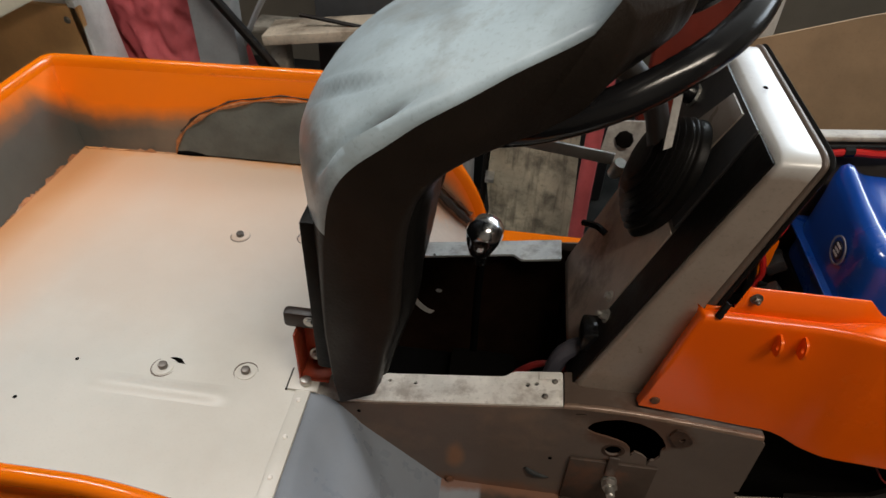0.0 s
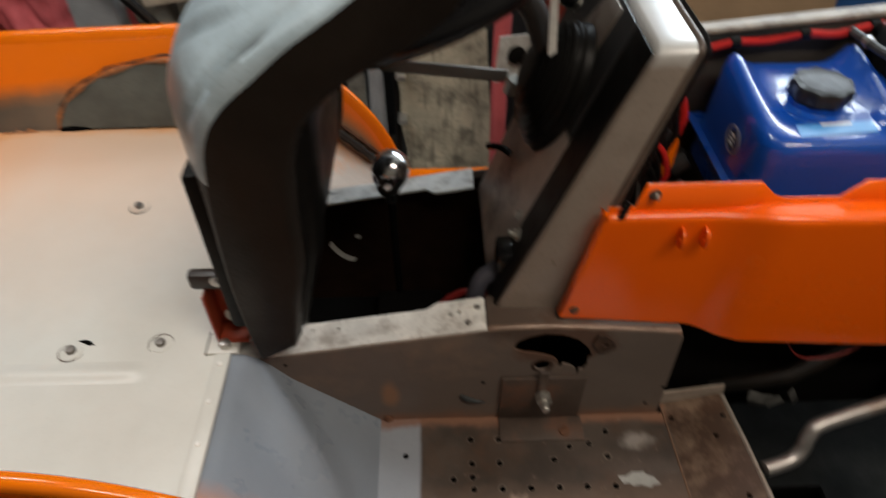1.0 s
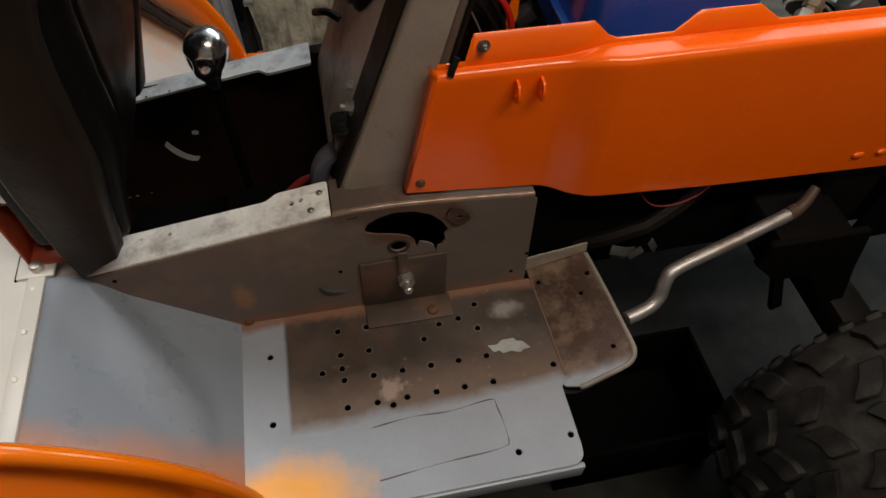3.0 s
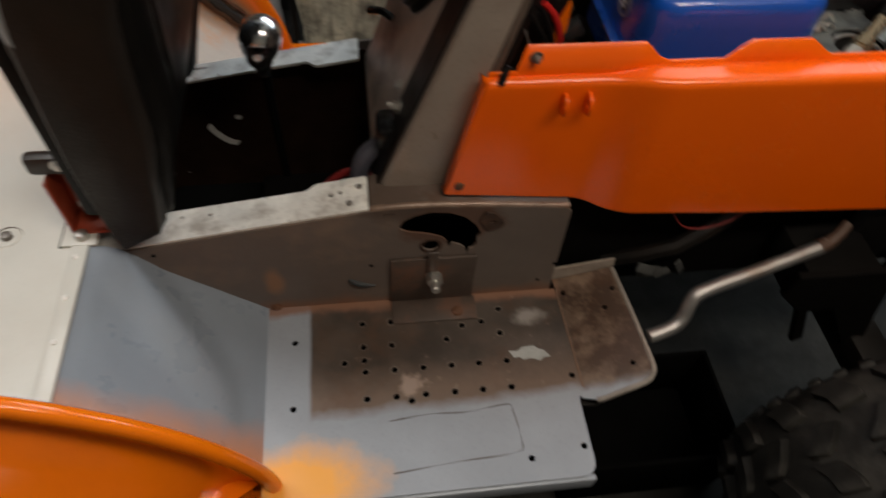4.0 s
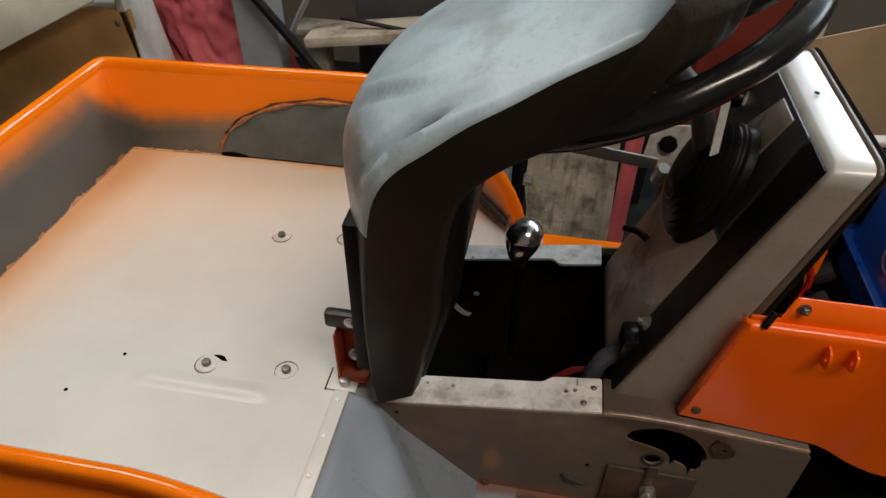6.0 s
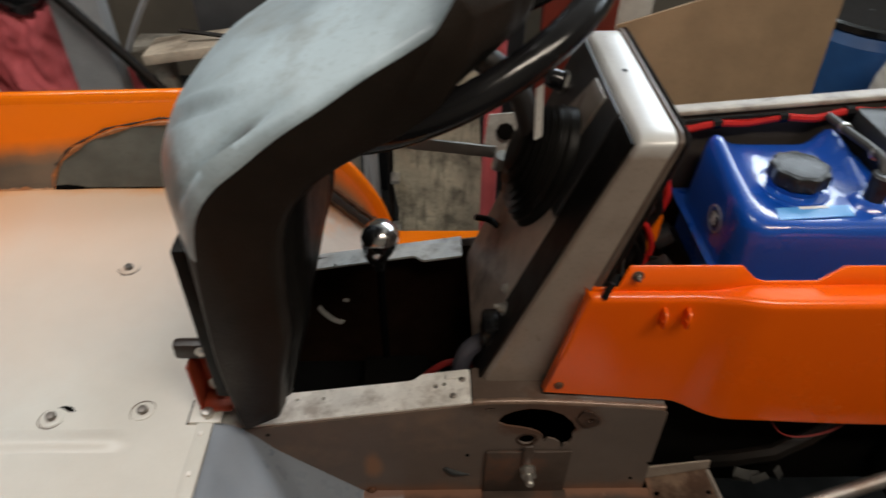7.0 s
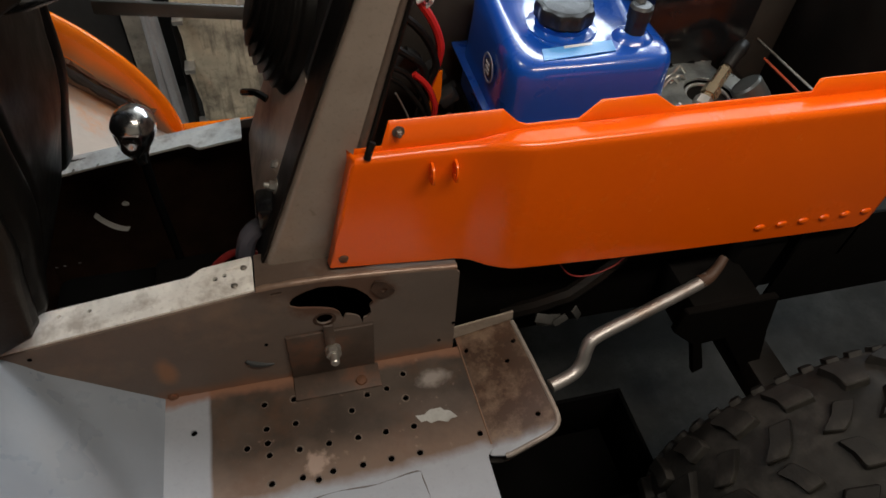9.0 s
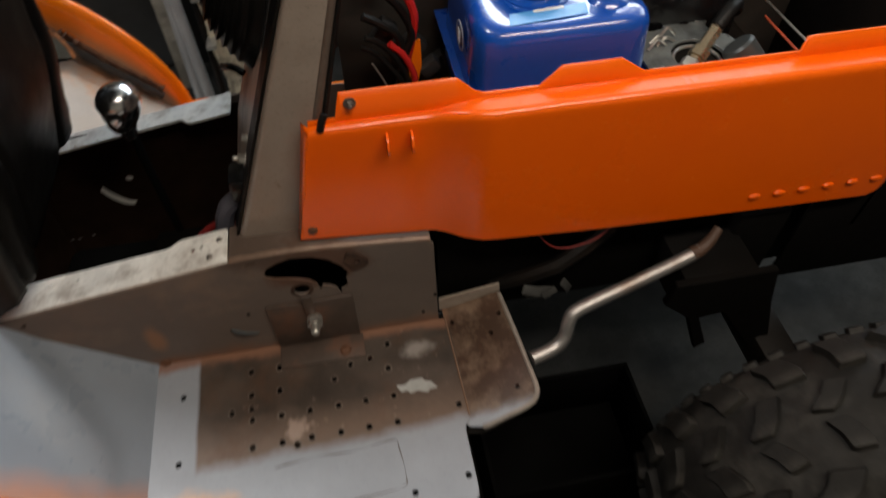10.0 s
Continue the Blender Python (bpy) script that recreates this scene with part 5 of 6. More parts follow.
part("top_edge", rising(box(0.36, 1.08, 0.279, 0.302, 0.889, 0.897, 0.003)), plain("chipped_cream_edge", (0.40, 0.37, 0.33), 0.5, 0.0, 0.15, 20, 0.15, 160, 0.15, 90, stain=(0.13, 0.10, 0.08), stain_amount=0.7, stain_scale=24), far_hood, "chipped cream top edge")
cable_pts = [(0.40 + 0.045 * i, 0.270 + 0.002 * math.sin(i * 1.9), 0.8765 + 0.0028 * math.cos(math.pi * (i - 1)) + 0.006 * (i / 12)) for i in range(13)]
part("battery_cable", rising(tube(cable_pts, 0.0055, 8, steps=3)), red_cable, far_hood, "red battery cable")
for i in range(1, 12, 2):
    p = Vector(cable_pts[i])
    part("cable_tie", rising(tube([p + Vector((-0.006, 0, 0)), p + Vector((0.006, 0, 0))], 0.0075, 8, steps=1)), black_plastic, far_hood)
part("black_wire", rising(tube([(0.38, 0.272, 0.884), (0.47, 0.270, 0.886), (0.56, 0.272, 0.8865), (0.63, 0.271, 0.886)], 0.0028, 8)), black_rubber, far_hood, "thin black wire beside the cable")
part("front_plate", box(1.07, 1.08, -0.03, 0.285, 0.5, 0.9, 0.002), dark_steel, tractor)

# ---- fuel tank ----
TX0, TX1, TY0, TY1, TZ0, TZ1 = 0.512, 0.727, 0.062, 0.262, 0.70, 0.835
TC = Vector(((TX0 + TX1) / 2, (TY0 + TY1) / 2, 0))


def tank_ring(grow, n=10):
    pts = rounded([(TX0 - grow, TY0 - grow), (TX1 + grow, TY0 - grow), (TX1 + grow, TY1 + grow), (TX0 - grow, TY1 + grow)], 0.04 + grow * 0.6, n)
    out = []
    for i, a in enumerate(pts):
        c = pts[(i + 1) % len(pts)]
        steps = max(1, int(math.hypot(c[0] - a[0], c[1] - a[1]) / 0.008))
        out += [(a[0] + (c[0] - a[0]) * k / steps, a[1] + (c[1] - a[1]) * k / steps) for k in range(steps)]
    return out


def tank_lift(x, y):
    """Extra height of the top: two ridges rising to the back and a dish round the cap."""
    r = min(1.0, max(0.0, (y - TY0 - 0.02) / (TY1 - TY0 - 0.05)))
    left = math.exp(-((x - TX0 - 0.012) / 0.020) ** 2)
    right = math.exp(-((x - TX1 + 0.042) / 0.016) ** 2)
    dish = math.exp(-(((x - 0.603) / 0.055) ** 2 + ((y - 0.16) / 0.07) ** 2) ** 2)
    return 0.024 * r ** 1.2 * max(left, right * 1.1) - 0.006 * dish


outline = tank_ring(0.0)
bm = bmesh.new()
rings = []
for grow, z in ((0.006, TZ0), (0.004, 0.745), (0.0, 0.80), (-0.0005, 0.818), (-0.003, 0.827), (-0.008, 0.8325), (-0.014, 0.835)):
    k = (z - TZ0) / (TZ1 - TZ0)
    ring = []
    for (x, y) in outline:
        d = (Vector((x, y, 0)) - TC)
        s = 1 + grow / max(abs(d.x), abs(d.y))
        px, py = TC.x + d.x * s, TC.y + d.y * s
        ring.append(bm.verts.new((px, py, z + tank_lift(px, py) * max(0, (k - 0.6) / 0.4))))
    rings.append(ring)
for shrink in (0.80, 0.70, 0.6, 0.5, 0.4, 0.28, 0.14):
    ring = []
    for (x, y) in outline:
        px, py = TC.x + (x - TC.x) * shrink, TC.y + (y - TC.y) * shrink
        ring.append(bm.verts.new((px, py, TZ1 + tank_lift(px, py))))
    rings.append(ring)
n = len(outline)
for a, c in zip(rings, rings[1:]):
    for k in range(n):
        bm.faces.new((a[k], a[(k + 1) % n], c[(k + 1) % n], c[k]))
bm.faces.new(rings[-1])
bm.faces.new(rings[0])
tank = part("fuel_tank", bm, blue_paint, tractor, "glossy blue fuel tank with black cap", 60)
part("tank_seam", box(TX0 - 0.014, TX1 + 0.014, TY0 - 0.012, TY1 + 0.012, 0.742, 0.746, 0.0015), blue_paint, tank)
part("neck", lathe([(0.046, 0), (0.044, 0.004), (0.034, 0.006), (0.034, 0.012)], pose(0.603, 0.155, TZ1 - 0.006), 32), blue_paint, tank)
cap = part("cap", lathe([(0.034, 0), (0.0345, 0.003), (0.0385, 0.005), (0.0395, 0.018), (0.037, 0.0225), (0.031, 0.024), (0.029, 0.0232), (0.004, 0.0236)], pose(0.603, 0.155, TZ1 + 0.004) @ Matrix.Diagonal((0.92, 0.92, 1.0, 1)), 96,
                        wave=lambda a, h: 1 + (0.045 * math.cos(2 * math.pi * a * 9) if 0.004 < h < 0.023 else 0)), matt_black, tank, "black ribbed fuel cap")
part("nozzle_collar", lathe([(0.026, 0), (0.022, 0.005), (0.015, 0.009)], pose(0.680, 0.112, TZ1 - 0.001), 24), blue_paint, tank)
part("nozzle", lathe([(0.0125, 0), (0.0125, 0.018), (0.0145, 0.019), (0.0145, 0.034), (0.011, 0.037)], pose(0.680, 0.112, TZ1 + 0.006), 24), matt_black, tank, "black fuel outlet cap")
part("hose", tube([(0.680, 0.114, 0.874), (0.684, 0.132, 0.884), (0.686, 0.165, 0.882), (0.686, 0.21, 0.876), (0.684, 0.262, 0.872)], 0.006, 10), plain("grey_hose", (0.04, 0.038, 0.036), 0.55), tank, "grey rubber fuel hose")
for y in (0.225, 0.15):
    part("hose_clip", tube([(0.6858, y - 0.003, 0.8815 if y < 0.2 else 0.875), (0.6858, y + 0.003, 0.8815 if y < 0.2 else 0.875)], 0.0078, 10, steps=1), zinc, tank)
part("pale_label", plate([(0.552, 0.078), (0.646, 0.086), (0.650, 0.108), (0.557, 0.101)], [], lambda u, v, w: (u, v, TZ1 + 0.0003 + w), 0.0006), sky_label, tank, "pale blue printed label")
part("label_bar", plate([(0.585, 0.098), (0.622, 0.101), (0.6225, 0.106), (0.5855, 0.103)], [], lambda u, v, w: (u, v, TZ1 + 0.001 + w), 0.0005), white_plain, tank)
badge = plain("dark_badge", (0.02, 0.025, 0.05), 0.4)
badge_ring = plate(circle(0, 0, 0.019, 28), [circle(0, 0, 0.0165, 28)], lambda u, v, w: (TX0 - 0.0035 - w, 0.14 + u, 0.79 + v), 0.0012)
part("badge_ring", badge_ring, plain("badge_silver", (0.3, 0.32, 0.4), 0.4), tank)
part("badge_plate", plate(circle(0, 0, 0.012, 24), [], lambda u, v, w: (TX0 - 0.0035 - w, 0.14 + u, 0.79 + v), 0.0012), badge, tank)
for i in range(3):
    part("badge_bar", box(TX0 - 0.0056, TX0 - 0.0047, 0.134, 0.146, 0.783 + i * 0.006, 0.786 + i * 0.006), white_plain, tank)

# ---- engine ----
engine = part("engine", box(0.50, 0.95, 0.06, 0.25, 0.54, 0.70, 0.012), dark_steel, tractor, "dark greasy small engine")
shroud_mat = plain("grey_shroud", (0.34, 0.37, 0.37), 0.34, 0.65, 0.2, 20, 0.1, 200, 0.1, 100, stain=(0.08, 0.085, 0.085), stain_amount=0.6, stain_scale=18)
SHROUD = rounded([(0.735, 0.05), (0.762, 0.046), (0.88, 0.05), (0.885, 0.09), (0.868, 0.10), (0.862, 0.125), (0.846, 0.128), (0.842, 0.15), (0.85, 0.158), (0.842, 0.172), (0.826, 0.170), (0.822, 0.155),
                  (0.806, 0.158), (0.80, 0.172), (0.788, 0.170), (0.786, 0.152), (0.766, 0.148), (0.756, 0.156), (0.742, 0.15), (0.744, 0.132), (0.732, 0.12)], 0.004, 3)
part("shroud", plate(SHROUD, [circle(0.806, 0.088, 0.034, 28)], lambda u, v, w: (u, v, 0.752 + w), 0.004, 0.0008), shroud_mat, engine, "grey notched engine shroud")
part("shroud_drum", lathe([(0.062, 0), (0.062, 0.045)], pose(0.80, 0.10, 0.70), 32), dark_steel, engine)
part("shroud_ring", torus(pose(0.806, 0.088, 0.748), 0.030, 0.0025, 32, 8), zinc, engine)
part("shroud_tab", box(0.826, 0.842, 0.165, 0.169, 0.756, 0.768, 0.001), shroud_mat, engine)
part("plug", lathe([(0.009, 0), (0.009, 0.008), (0.012, 0.009), (0.012, 0.022), (0.0085, 0.024), (0.0085, 0.055), (0.0075, 0.056)], aligned((0.788, 0.070, 0.758), (0.045, 0.035, 0.030)), 6), plain("brass_tube", (0.62, 0.49, 0.33), 0.25, 0.9), engine, "bright metal hexagonal plug")
part("plug_boot", tube([(0.826, 0.100, 0.785), (0.846, 0.115, 0.798), (0.862, 0.128, 0.796), (0.872, 0.14, 0.78)], 0.0095, 12), black_rubber, engine, "black rubber plug boot")
part("plug_nut", lathe([(0.013, 0), (0.013, 0.012)], aligned((0.780, 0.064, 0.754), (0.045, 0.035, 0.030)), 6), zinc, engine)
part("flywheel_cover", lathe([(0.021, 0), (0.021, 0.026), (0.018, 0.029)], aligned((0.864, 0.066, 0.752), (-0.25, 0.2, 0.3)), 20), plain("dark_shroud", (0.08, 0.088, 0.088), 0.4, 0.5), engine)
for k, (x, y) in enumerate(((0.765, 0.125), (0.772, 0.118), (0.758, 0.112), (0.779, 0.132))):
    part("spring_clip", tube([(x - 0.012, y - 0.004, 0.758), (x, y, 0.764 + 0.002 * k), (x + 0.014, y + 0.002, 0.758)], 0.002, 6), zinc, engine)
for a, e, c in (((0.949, 0.199), (0.955, 0.05), zinc), ((0.929, 0.15), (0.931, 0.05), red_oxide)):
    part("linkage_rod", tube([(*a, 0.757), ((a[0] + e[0]) / 2, (a[1] + e[1]) / 2, 0.757), (*e, 0.757)], 0.0018, 6), c, engine, "thin linkage rod")
for x, y in ((0.742, 0.06), (0.835, 0.165)):
    part("engine_bolt", bolt((x, y, 0.756), (0.2, 0, 1), 0.005, 0.005, 0.005), zinc, engine)
for c, r, pts in ((red_cable, 0.0055, [(0.430, 0.192, 0.855), (0.443, 0.190, 0.836), (0.455, 0.190, 0.810), (0.459, 0.190, 0.782), (0.449, 0.202, 0.721)]),
                  (black_rubber, 0.0055, [(0.400, 0.190, 0.847), (0.426, 0.190, 0.824), (0.444, 0.190, 0.799), (0.455, 0.190, 0.768), (0.446, 0.190, 0.739), (0.430, 0.190, 0.673)]),
                  (black_rubber, 0.0055, [(0.394, 0.190, 0.799), (0.414, 0.190, 0.786), (0.438, 0.190, 0.762), (0.444, 0.190, 0.709)]),
                  (red_cable, 0.0045, [(0.424, 0.184, 0.760), (0.441, 0.184, 0.742), (0.452, 0.184, 0.718), (0.455, 0.184, 0.693), (0.442, 0.184, 0.637)]),
                  (black_rubber, 0.004, [(0.394, 0.184, 0.772), (0.411, 0.184, 0.763), (0.430, 0.184, 0.739), (0.446, 0.184, 0.697), (0.442, 0.184, 0.637)]),
                  (black_rubber, 0.0035, [(0.388, 0.184, 0.759), (0.406, 0.184, 0.747), (0.425, 0.184, 0.721), (0.441, 0.184, 0.691), (0.444, 0.184, 0.649)]),
                  (zinc, 0.0014, [(0.400, 0.184, 0.733), (0.411, 0.184, 0.709), (0.420, 0.184, 0.684), (0.424, 0.184, 0.649)]),
                  (black_rubber, 0.003, [(0.454, 0.178, 0.691), (0.472, 0.178, 0.685), (0.484, 0.178, 0.661)])):
    part("wire", tube(pts, r, 8), c, engine)
rear_clutter = plain("sooty_fittings", (0.05, 0.05, 0.052), 0.4, 0.3, 0.3, 30)
for x, y, z, w in ((0.42, 0.20, 0.76, 0.018), (0.455, 0.22, 0.72, 0.022), (0.48, 0.20, 0.70, 0.014), (0.42, 0.24, 0.82, 0.014), (0.49, 0.24, 0.66, 0.03), (0.47, 0.16, 0.68, 0.016)):
    part("fitting", box(x - w, x + w, y, y + 0.02, z - w * 0.7, z + w * 0.7, 0.003, Matrix.Translation((x, y, z)) @ Matrix.Rotation(radians(x * 300), 4, "Y") @ Matrix.Translation((-x, -y, -z))), rear_clutter, engine)
part("wire_clip", tube([(0.425, 0.184, 0.859), (0.435, 0.180, 0.867), (0.443, 0.185, 0.859), (0.436, 0.190, 0.848)], 0.0028, 8), white_plain, engine, "white cable clip")
part("orange_tag", plate(rounded([(0.449, 0.697), (0.459, 0.747), (0.467, 0.75), (0.468, 0.709), (0.459, 0.673)], 0.003, 3), [], lambda u, v, w: (u + w * 0.3, 0.2 + w, v), 0.003), orange_paint, engine, "loose orange tag")

scrap_grey = plain("dull_grey_scrap", (0.055, 0.055, 0.053), 0.5, 0.2, 0.3, 30)
for x, y, z, w, turn in ((0.585, -0.03, 0.462, 0.016, 25), (0.612, -0.03, 0.45, 0.012, -40), (0.637, -0.03, 0.462, 0.014, 60), (0.60, -0.02, 0.44, 0.02, 10)):
    part("bracket", box(-w, w, 0.0, 0.003, -w * 0.45, w * 0.45, 0.001, Matrix.Translation((x, y, z)) @ Matrix.Rotation(radians(turn), 4, "Y") @ Matrix.Rotation(radians(-35), 4, "X")), scrap_grey, tractor)
# lift rod from the toe plate into the frame
part("lift_rod", tube([(0.554, -0.139, 0.464), (0.572, -0.135, 0.466), (0.592, -0.129, 0.470), (0.604, -0.121, 0.482), (0.609, -0.113, 0.502), (0.624, -0.105, 0.514), (0.70, -0.088, 0.527), (0.78, -0.07, 0.541), (0.805, -0.063, 0.546)], 0.0094, 14), plain("worn_steel_tube", (0.40, 0.385, 0.375), 0.42, 0.8, 0.10, 14, 0.0, 200, 0.02, 60, stain=(0.24, 0.16, 0.11), stain_amount=0.7, stain_scale=11), tractor, "bright worn steel lift rod")
part("rod_end", tube([(0.792, -0.066, 0.5435), (0.806, -0.063, 0.547), (0.822, -0.055, 0.556), (0.834, -0.046, 0.566)], lambda t: 0.0104 - 0.004 * t, 12), plain("burnt_rust", (0.07, 0.036, 0.022), 0.6), tractor, "rusty rod end")
part("strut", tube([(0.53, 0.0, 0.45), (0.62, -0.02, 0.50), (0.70, 0.0, 0.55)], 0.012, 8, steps=2), dark_steel, tractor)


# ---- front wheels with block tread ----
LUG_ROWS = [(-0.66, 0.42, 0.021, 0.45), (-0.22, 0.42, 0.020, -0.55), (0.22, 0.42, 0.020, 0.55), (0.66, 0.42, 0.021, -0.45)]


def lug_mesh_of(half_w, half_l, skew, tall):
    """A low tread block with a chamfered crown and undercut flanks."""
    b2 = bmesh.new()
    low = rounded([(-half_l, -half_w), (half_l * 0.7, -half_w), (half_l, -half_w * 0.3), (half_l * 0.9, half_w), (-half_l * 0.8, half_w), (-half_l * 0.65, 0.1 * half_w)], 0.004, 2)
    rings = []
    for z, k in ((-tall, 1.02), (tall * 0.35, 0.97), (tall * 0.5, 0.90)):
        rings.append([b2.verts.new((x * k + y * skew, y * k, z)) for x, y in low])
    for a, c in zip(rings, rings[1:]):
        for i in range(len(low)):
            b2.faces.new((a[i], a[(i + 1) % len(low)], c[(i + 1) % len(low)], c[i]))
    b2.faces.new(rings[-1])
    return finish(b2, "lug", tyre_rubber, 28)


def wheel(cy, width, parent, cx=0.988, word="front", r=0.270):
    cz = r + 0.008
    hub = part("wheel", lathe([(0.11, -width * 0.3), (0.125, -width * 0.42), (0.13, -width * 0.3), (0.10, 0), (0.13, width * 0.3), (0.125, width * 0.42), (0.11, width * 0.3)],
                              aligned((cx, cy, cz), (0, 1, 0)), 32), dark_steel, parent, word + " wheel with blocky off-road tyre")
    w = width / 2
    prof = [(0.125, -w * 0.8), (0.15, -w * 0.95), (0.20, -w * 1.0), (r - 0.036, -w * 0.97), (r - 0.018, -w * 0.86), (r - 0.006, -w * 0.6), (r - 0.002, -w * 0.3), (r, 0)]
    prof += [(a, -h) for a, h in reversed(prof[:-1])]
    part("tyre", lathe(prof, aligned((cx, cy, cz), (0, 1, 0)), 72), tyre_rubber, hub, "dusty black tyre carcass", 50)
    rnd = random.Random(4)
    count = 22
    for s, (o, half_w, half_l, skew) in enumerate(LUG_ROWS):
        mesh = lug_mesh_of(half_w * w * 0.46, half_l, skew * (1 if cy < MID else -1), 0.013)
        tip = Matrix.Rotation(radians(-13 if o > 0.3 else 13 if o < -0.3 else 0), 4, "X")
        for i in range(count):
            a = 2 * math.pi * (i + (0.5 if s in (1, 2) else 0.0)) / count
            lug = new("lug", mesh)
            lug.parent = hub
            lug.matrix_basis = Matrix.Translation((cx, cy + o * w, cz)) @ Matrix.Rotation(a, 4, "Y") @ Matrix.Translation((0, 0, (r if abs(o) < 0.3 else r - 0.006) + 0.003 + rnd.uniform(-0.001, 0.001))) @ tip @ Matrix.Rotation(rnd.uniform(-0.28, 0.28), 4, "Z") @ Matrix.Diagonal((rnd.uniform(0.7, 1.15), rnd.uniform(0.75, 1.08), rnd.uniform(0.8, 1.15), 1))
    # small shoulder knobs and sipes
    knob_mesh = lug_mesh_of(0.009, 0.011, 0.0, 0.010)
    for side in (-1, 1):
        for i in range(count * 2):
            a = 2 * math.pi * (i + 0.25) / (count * 2)
            lug = new("shoulder_knob", knob_mesh)
            lug.parent = hub
            lug.matrix_basis = Matrix.Translation((cx, cy + side * w * 0.95, cz)) @ Matrix.Rotation(a, 4, "Y") @ Matrix.Translation((0, 0, r - 0.030)) @ Matrix.Rotation(radians(-58 * side), 4, "X") @ Matrix.Diagonal((rnd.uniform(0.8, 1.2), rnd.uniform(0.8, 1.3), 1, 1))
    return hub


wheel(-0.312, 0.22, tractor)
wheel(far(-0.312), 0.22, tractor)
for y in (-0.16, far(-0.16)):
    wheel(y, 0.18, tractor, -0.47, "rear", 0.262)
part("rear_axle", tube([(-0.47, -0.16, 0.283), (-0.47, far(-0.16), 0.283)], 0.04, 14, steps=1), dark_steel, tractor)

# ---- battery box standing in the engine bay ----
part("battery_tray", box(0.70, 0.93, 0.12, 0.285, 0.70, 0.708, 0.001), dark_steel, tractor)
batt = tagged(part("battery_box", box(0.728, 0.892, 0.158, 0.268, 0.708, 0.856, 0.006), black_plastic), "dark grey plastic battery box standing on its tray", "box")
part("lid", box(0.722, 0.898, 0.152, 0.274, 0.856, 0.881, 0.005), box_grey, batt, "flat grey lid")
part("lid_knob", lathe([(0.005, 0), (0.006, 0.004), (0.004, 0.012)], pose(0.832, 0.195, 0.881), 12), black_plastic, batt)

# ---- clutter behind the tractor ----
def loose(name, bm, material, label, category, angle=32.0):
    return tagged(part(name, bm, material, None, "", angle), label, category)


cab = thing("open_drawer_unit", "brown fibreboard drawer unit with white edges standing on the floor", "cabinet")
part("front_panel", box(-1.75, -1.035, 1.0, 1.018, 0.0, 0.655, 0.002), brown_board, cab)
part("side_panel", box(-1.033, -1.01, 1.0, 1.13, 0.0, 0.72, 0.003, Matrix.Translation((-1.02, 1.0, 0.4)) @ Matrix.Rotation(radians(-7), 4, "Y") @ Matrix.Translation((1.02, -1.0, -0.4))), white_paint, cab)
part("top_board", box(-1.75, -1.06, 1.02, 1.16, 0.64, 0.665, 0.003), white_paint, cab)
part("screw", bolt((-1.075, 1.0, 0.62), (0, -1, 0), 0.006, 0.004), zinc, cab)

mt = Matrix.Translation((-0.80, 1.2, 0.0)) @ Matrix.Rotation(radians(-20), 4, "Y")
bm = bmesh.new()
COLS, RISE = 44, 70
front, rear = [], []
for j in range(RISE + 1):
    rows_f, rows_r = [], []
    for i in range(COLS + 1):
        u, v = i / COLS, j / RISE
        x = -0.17 + 0.40 * u + 0.02 * noise.noise(Vector((v * 6, 3.1, 0)))
        z = 0.70 * v * (0.96 + 0.05 * math.sin(u * 9))
        p = Vector((x * 9, z * 5, 0.7))
        fold = abs(noise.noise(p)) * 0.055 + abs(noise.noise(p * 2.7 + Vector((4, 0, 0)))) * 0.028 + noise.noise(p * 6.0) * 0.006
        belly = math.sin(math.pi * u) ** 0.5 * math.sin(math.pi * min(1.0, 0.08 + 0.92 * v)) ** 0.4
        rows_f.append(bm.verts.new(mt @ Vector((x, 0.02 - 0.06 * belly + fold, z))))
        rows_r.append(bm.verts.new(mt @ Vector((x, 0.06 + 0.06 * belly, z))))
    front.append(rows_f)
    rear.append(rows_r)
for grid, flip in ((front, 1), (rear, -1)):
    for a, c in zip(grid, grid[1:]):
        for k in range(COLS):
            bm.faces.new((a[k], a[k + 1], c[k + 1], c[k])[::flip])
rim_f = front[0] + [r[-1] for r in front[1:]] + front[-1][-2::-1] + [r[0] for r in front[-2:0:-1]]
rim_r = rear[0] + [r[-1] for r in rear[1:]] + rear[-1][-2::-1] + [r[0] for r in rear[-2:0:-1]]
for k in range(len(rim_f)):
    bm.faces.new((rim_f[k], rim_f[(k + 1) % len(rim_f)], rim_r[(k + 1) % len(rim_f)], rim_r[k]))
low = min(v.co.z for v in bm.verts)
for v in bm.verts:
    v.co.z -= low
loose("red_sack", bm, red_plastic, "crumpled faded red cloth sack standing on the floor", "sack", 70)
bm = bmesh.new()
bmesh.ops.create_icosphere(bm, subdivisions=4, radius=1.0)
for v in bm.verts:
    d = noise.noise(v.co * 1.8) * 0.3 + noise.noise(v.co * 5.0) * 0.14
    v.co = Vector((-0.95 + v.co.x * 0.17 * (1 + d), 1.27 + v.co.y * 0.09 * (1 + d), 0.705 + v.co.z * 0.075 * (1 + d)))
loose("black_bag", bm, black_plastic, "crumpled black plastic bag lying on the red sack", "bag", 60)
cream_m = Matrix.Translation((-1.314, 0.92, 0.588)) @ Matrix.Rotation(radians(-25.6), 4, "Y")
loose("cream_board", box(-1.36, 0.40, 0.0, 0.04, 0.0, 0.11, 0.004, cream_m), plain("cream_board_paint", (0.92, 0.86, 0.68), 0.6, 0.0, 0.1, 8, 0.06, 160, 0.1, 90), "cream painted board leaning across the drawer unit", "board")

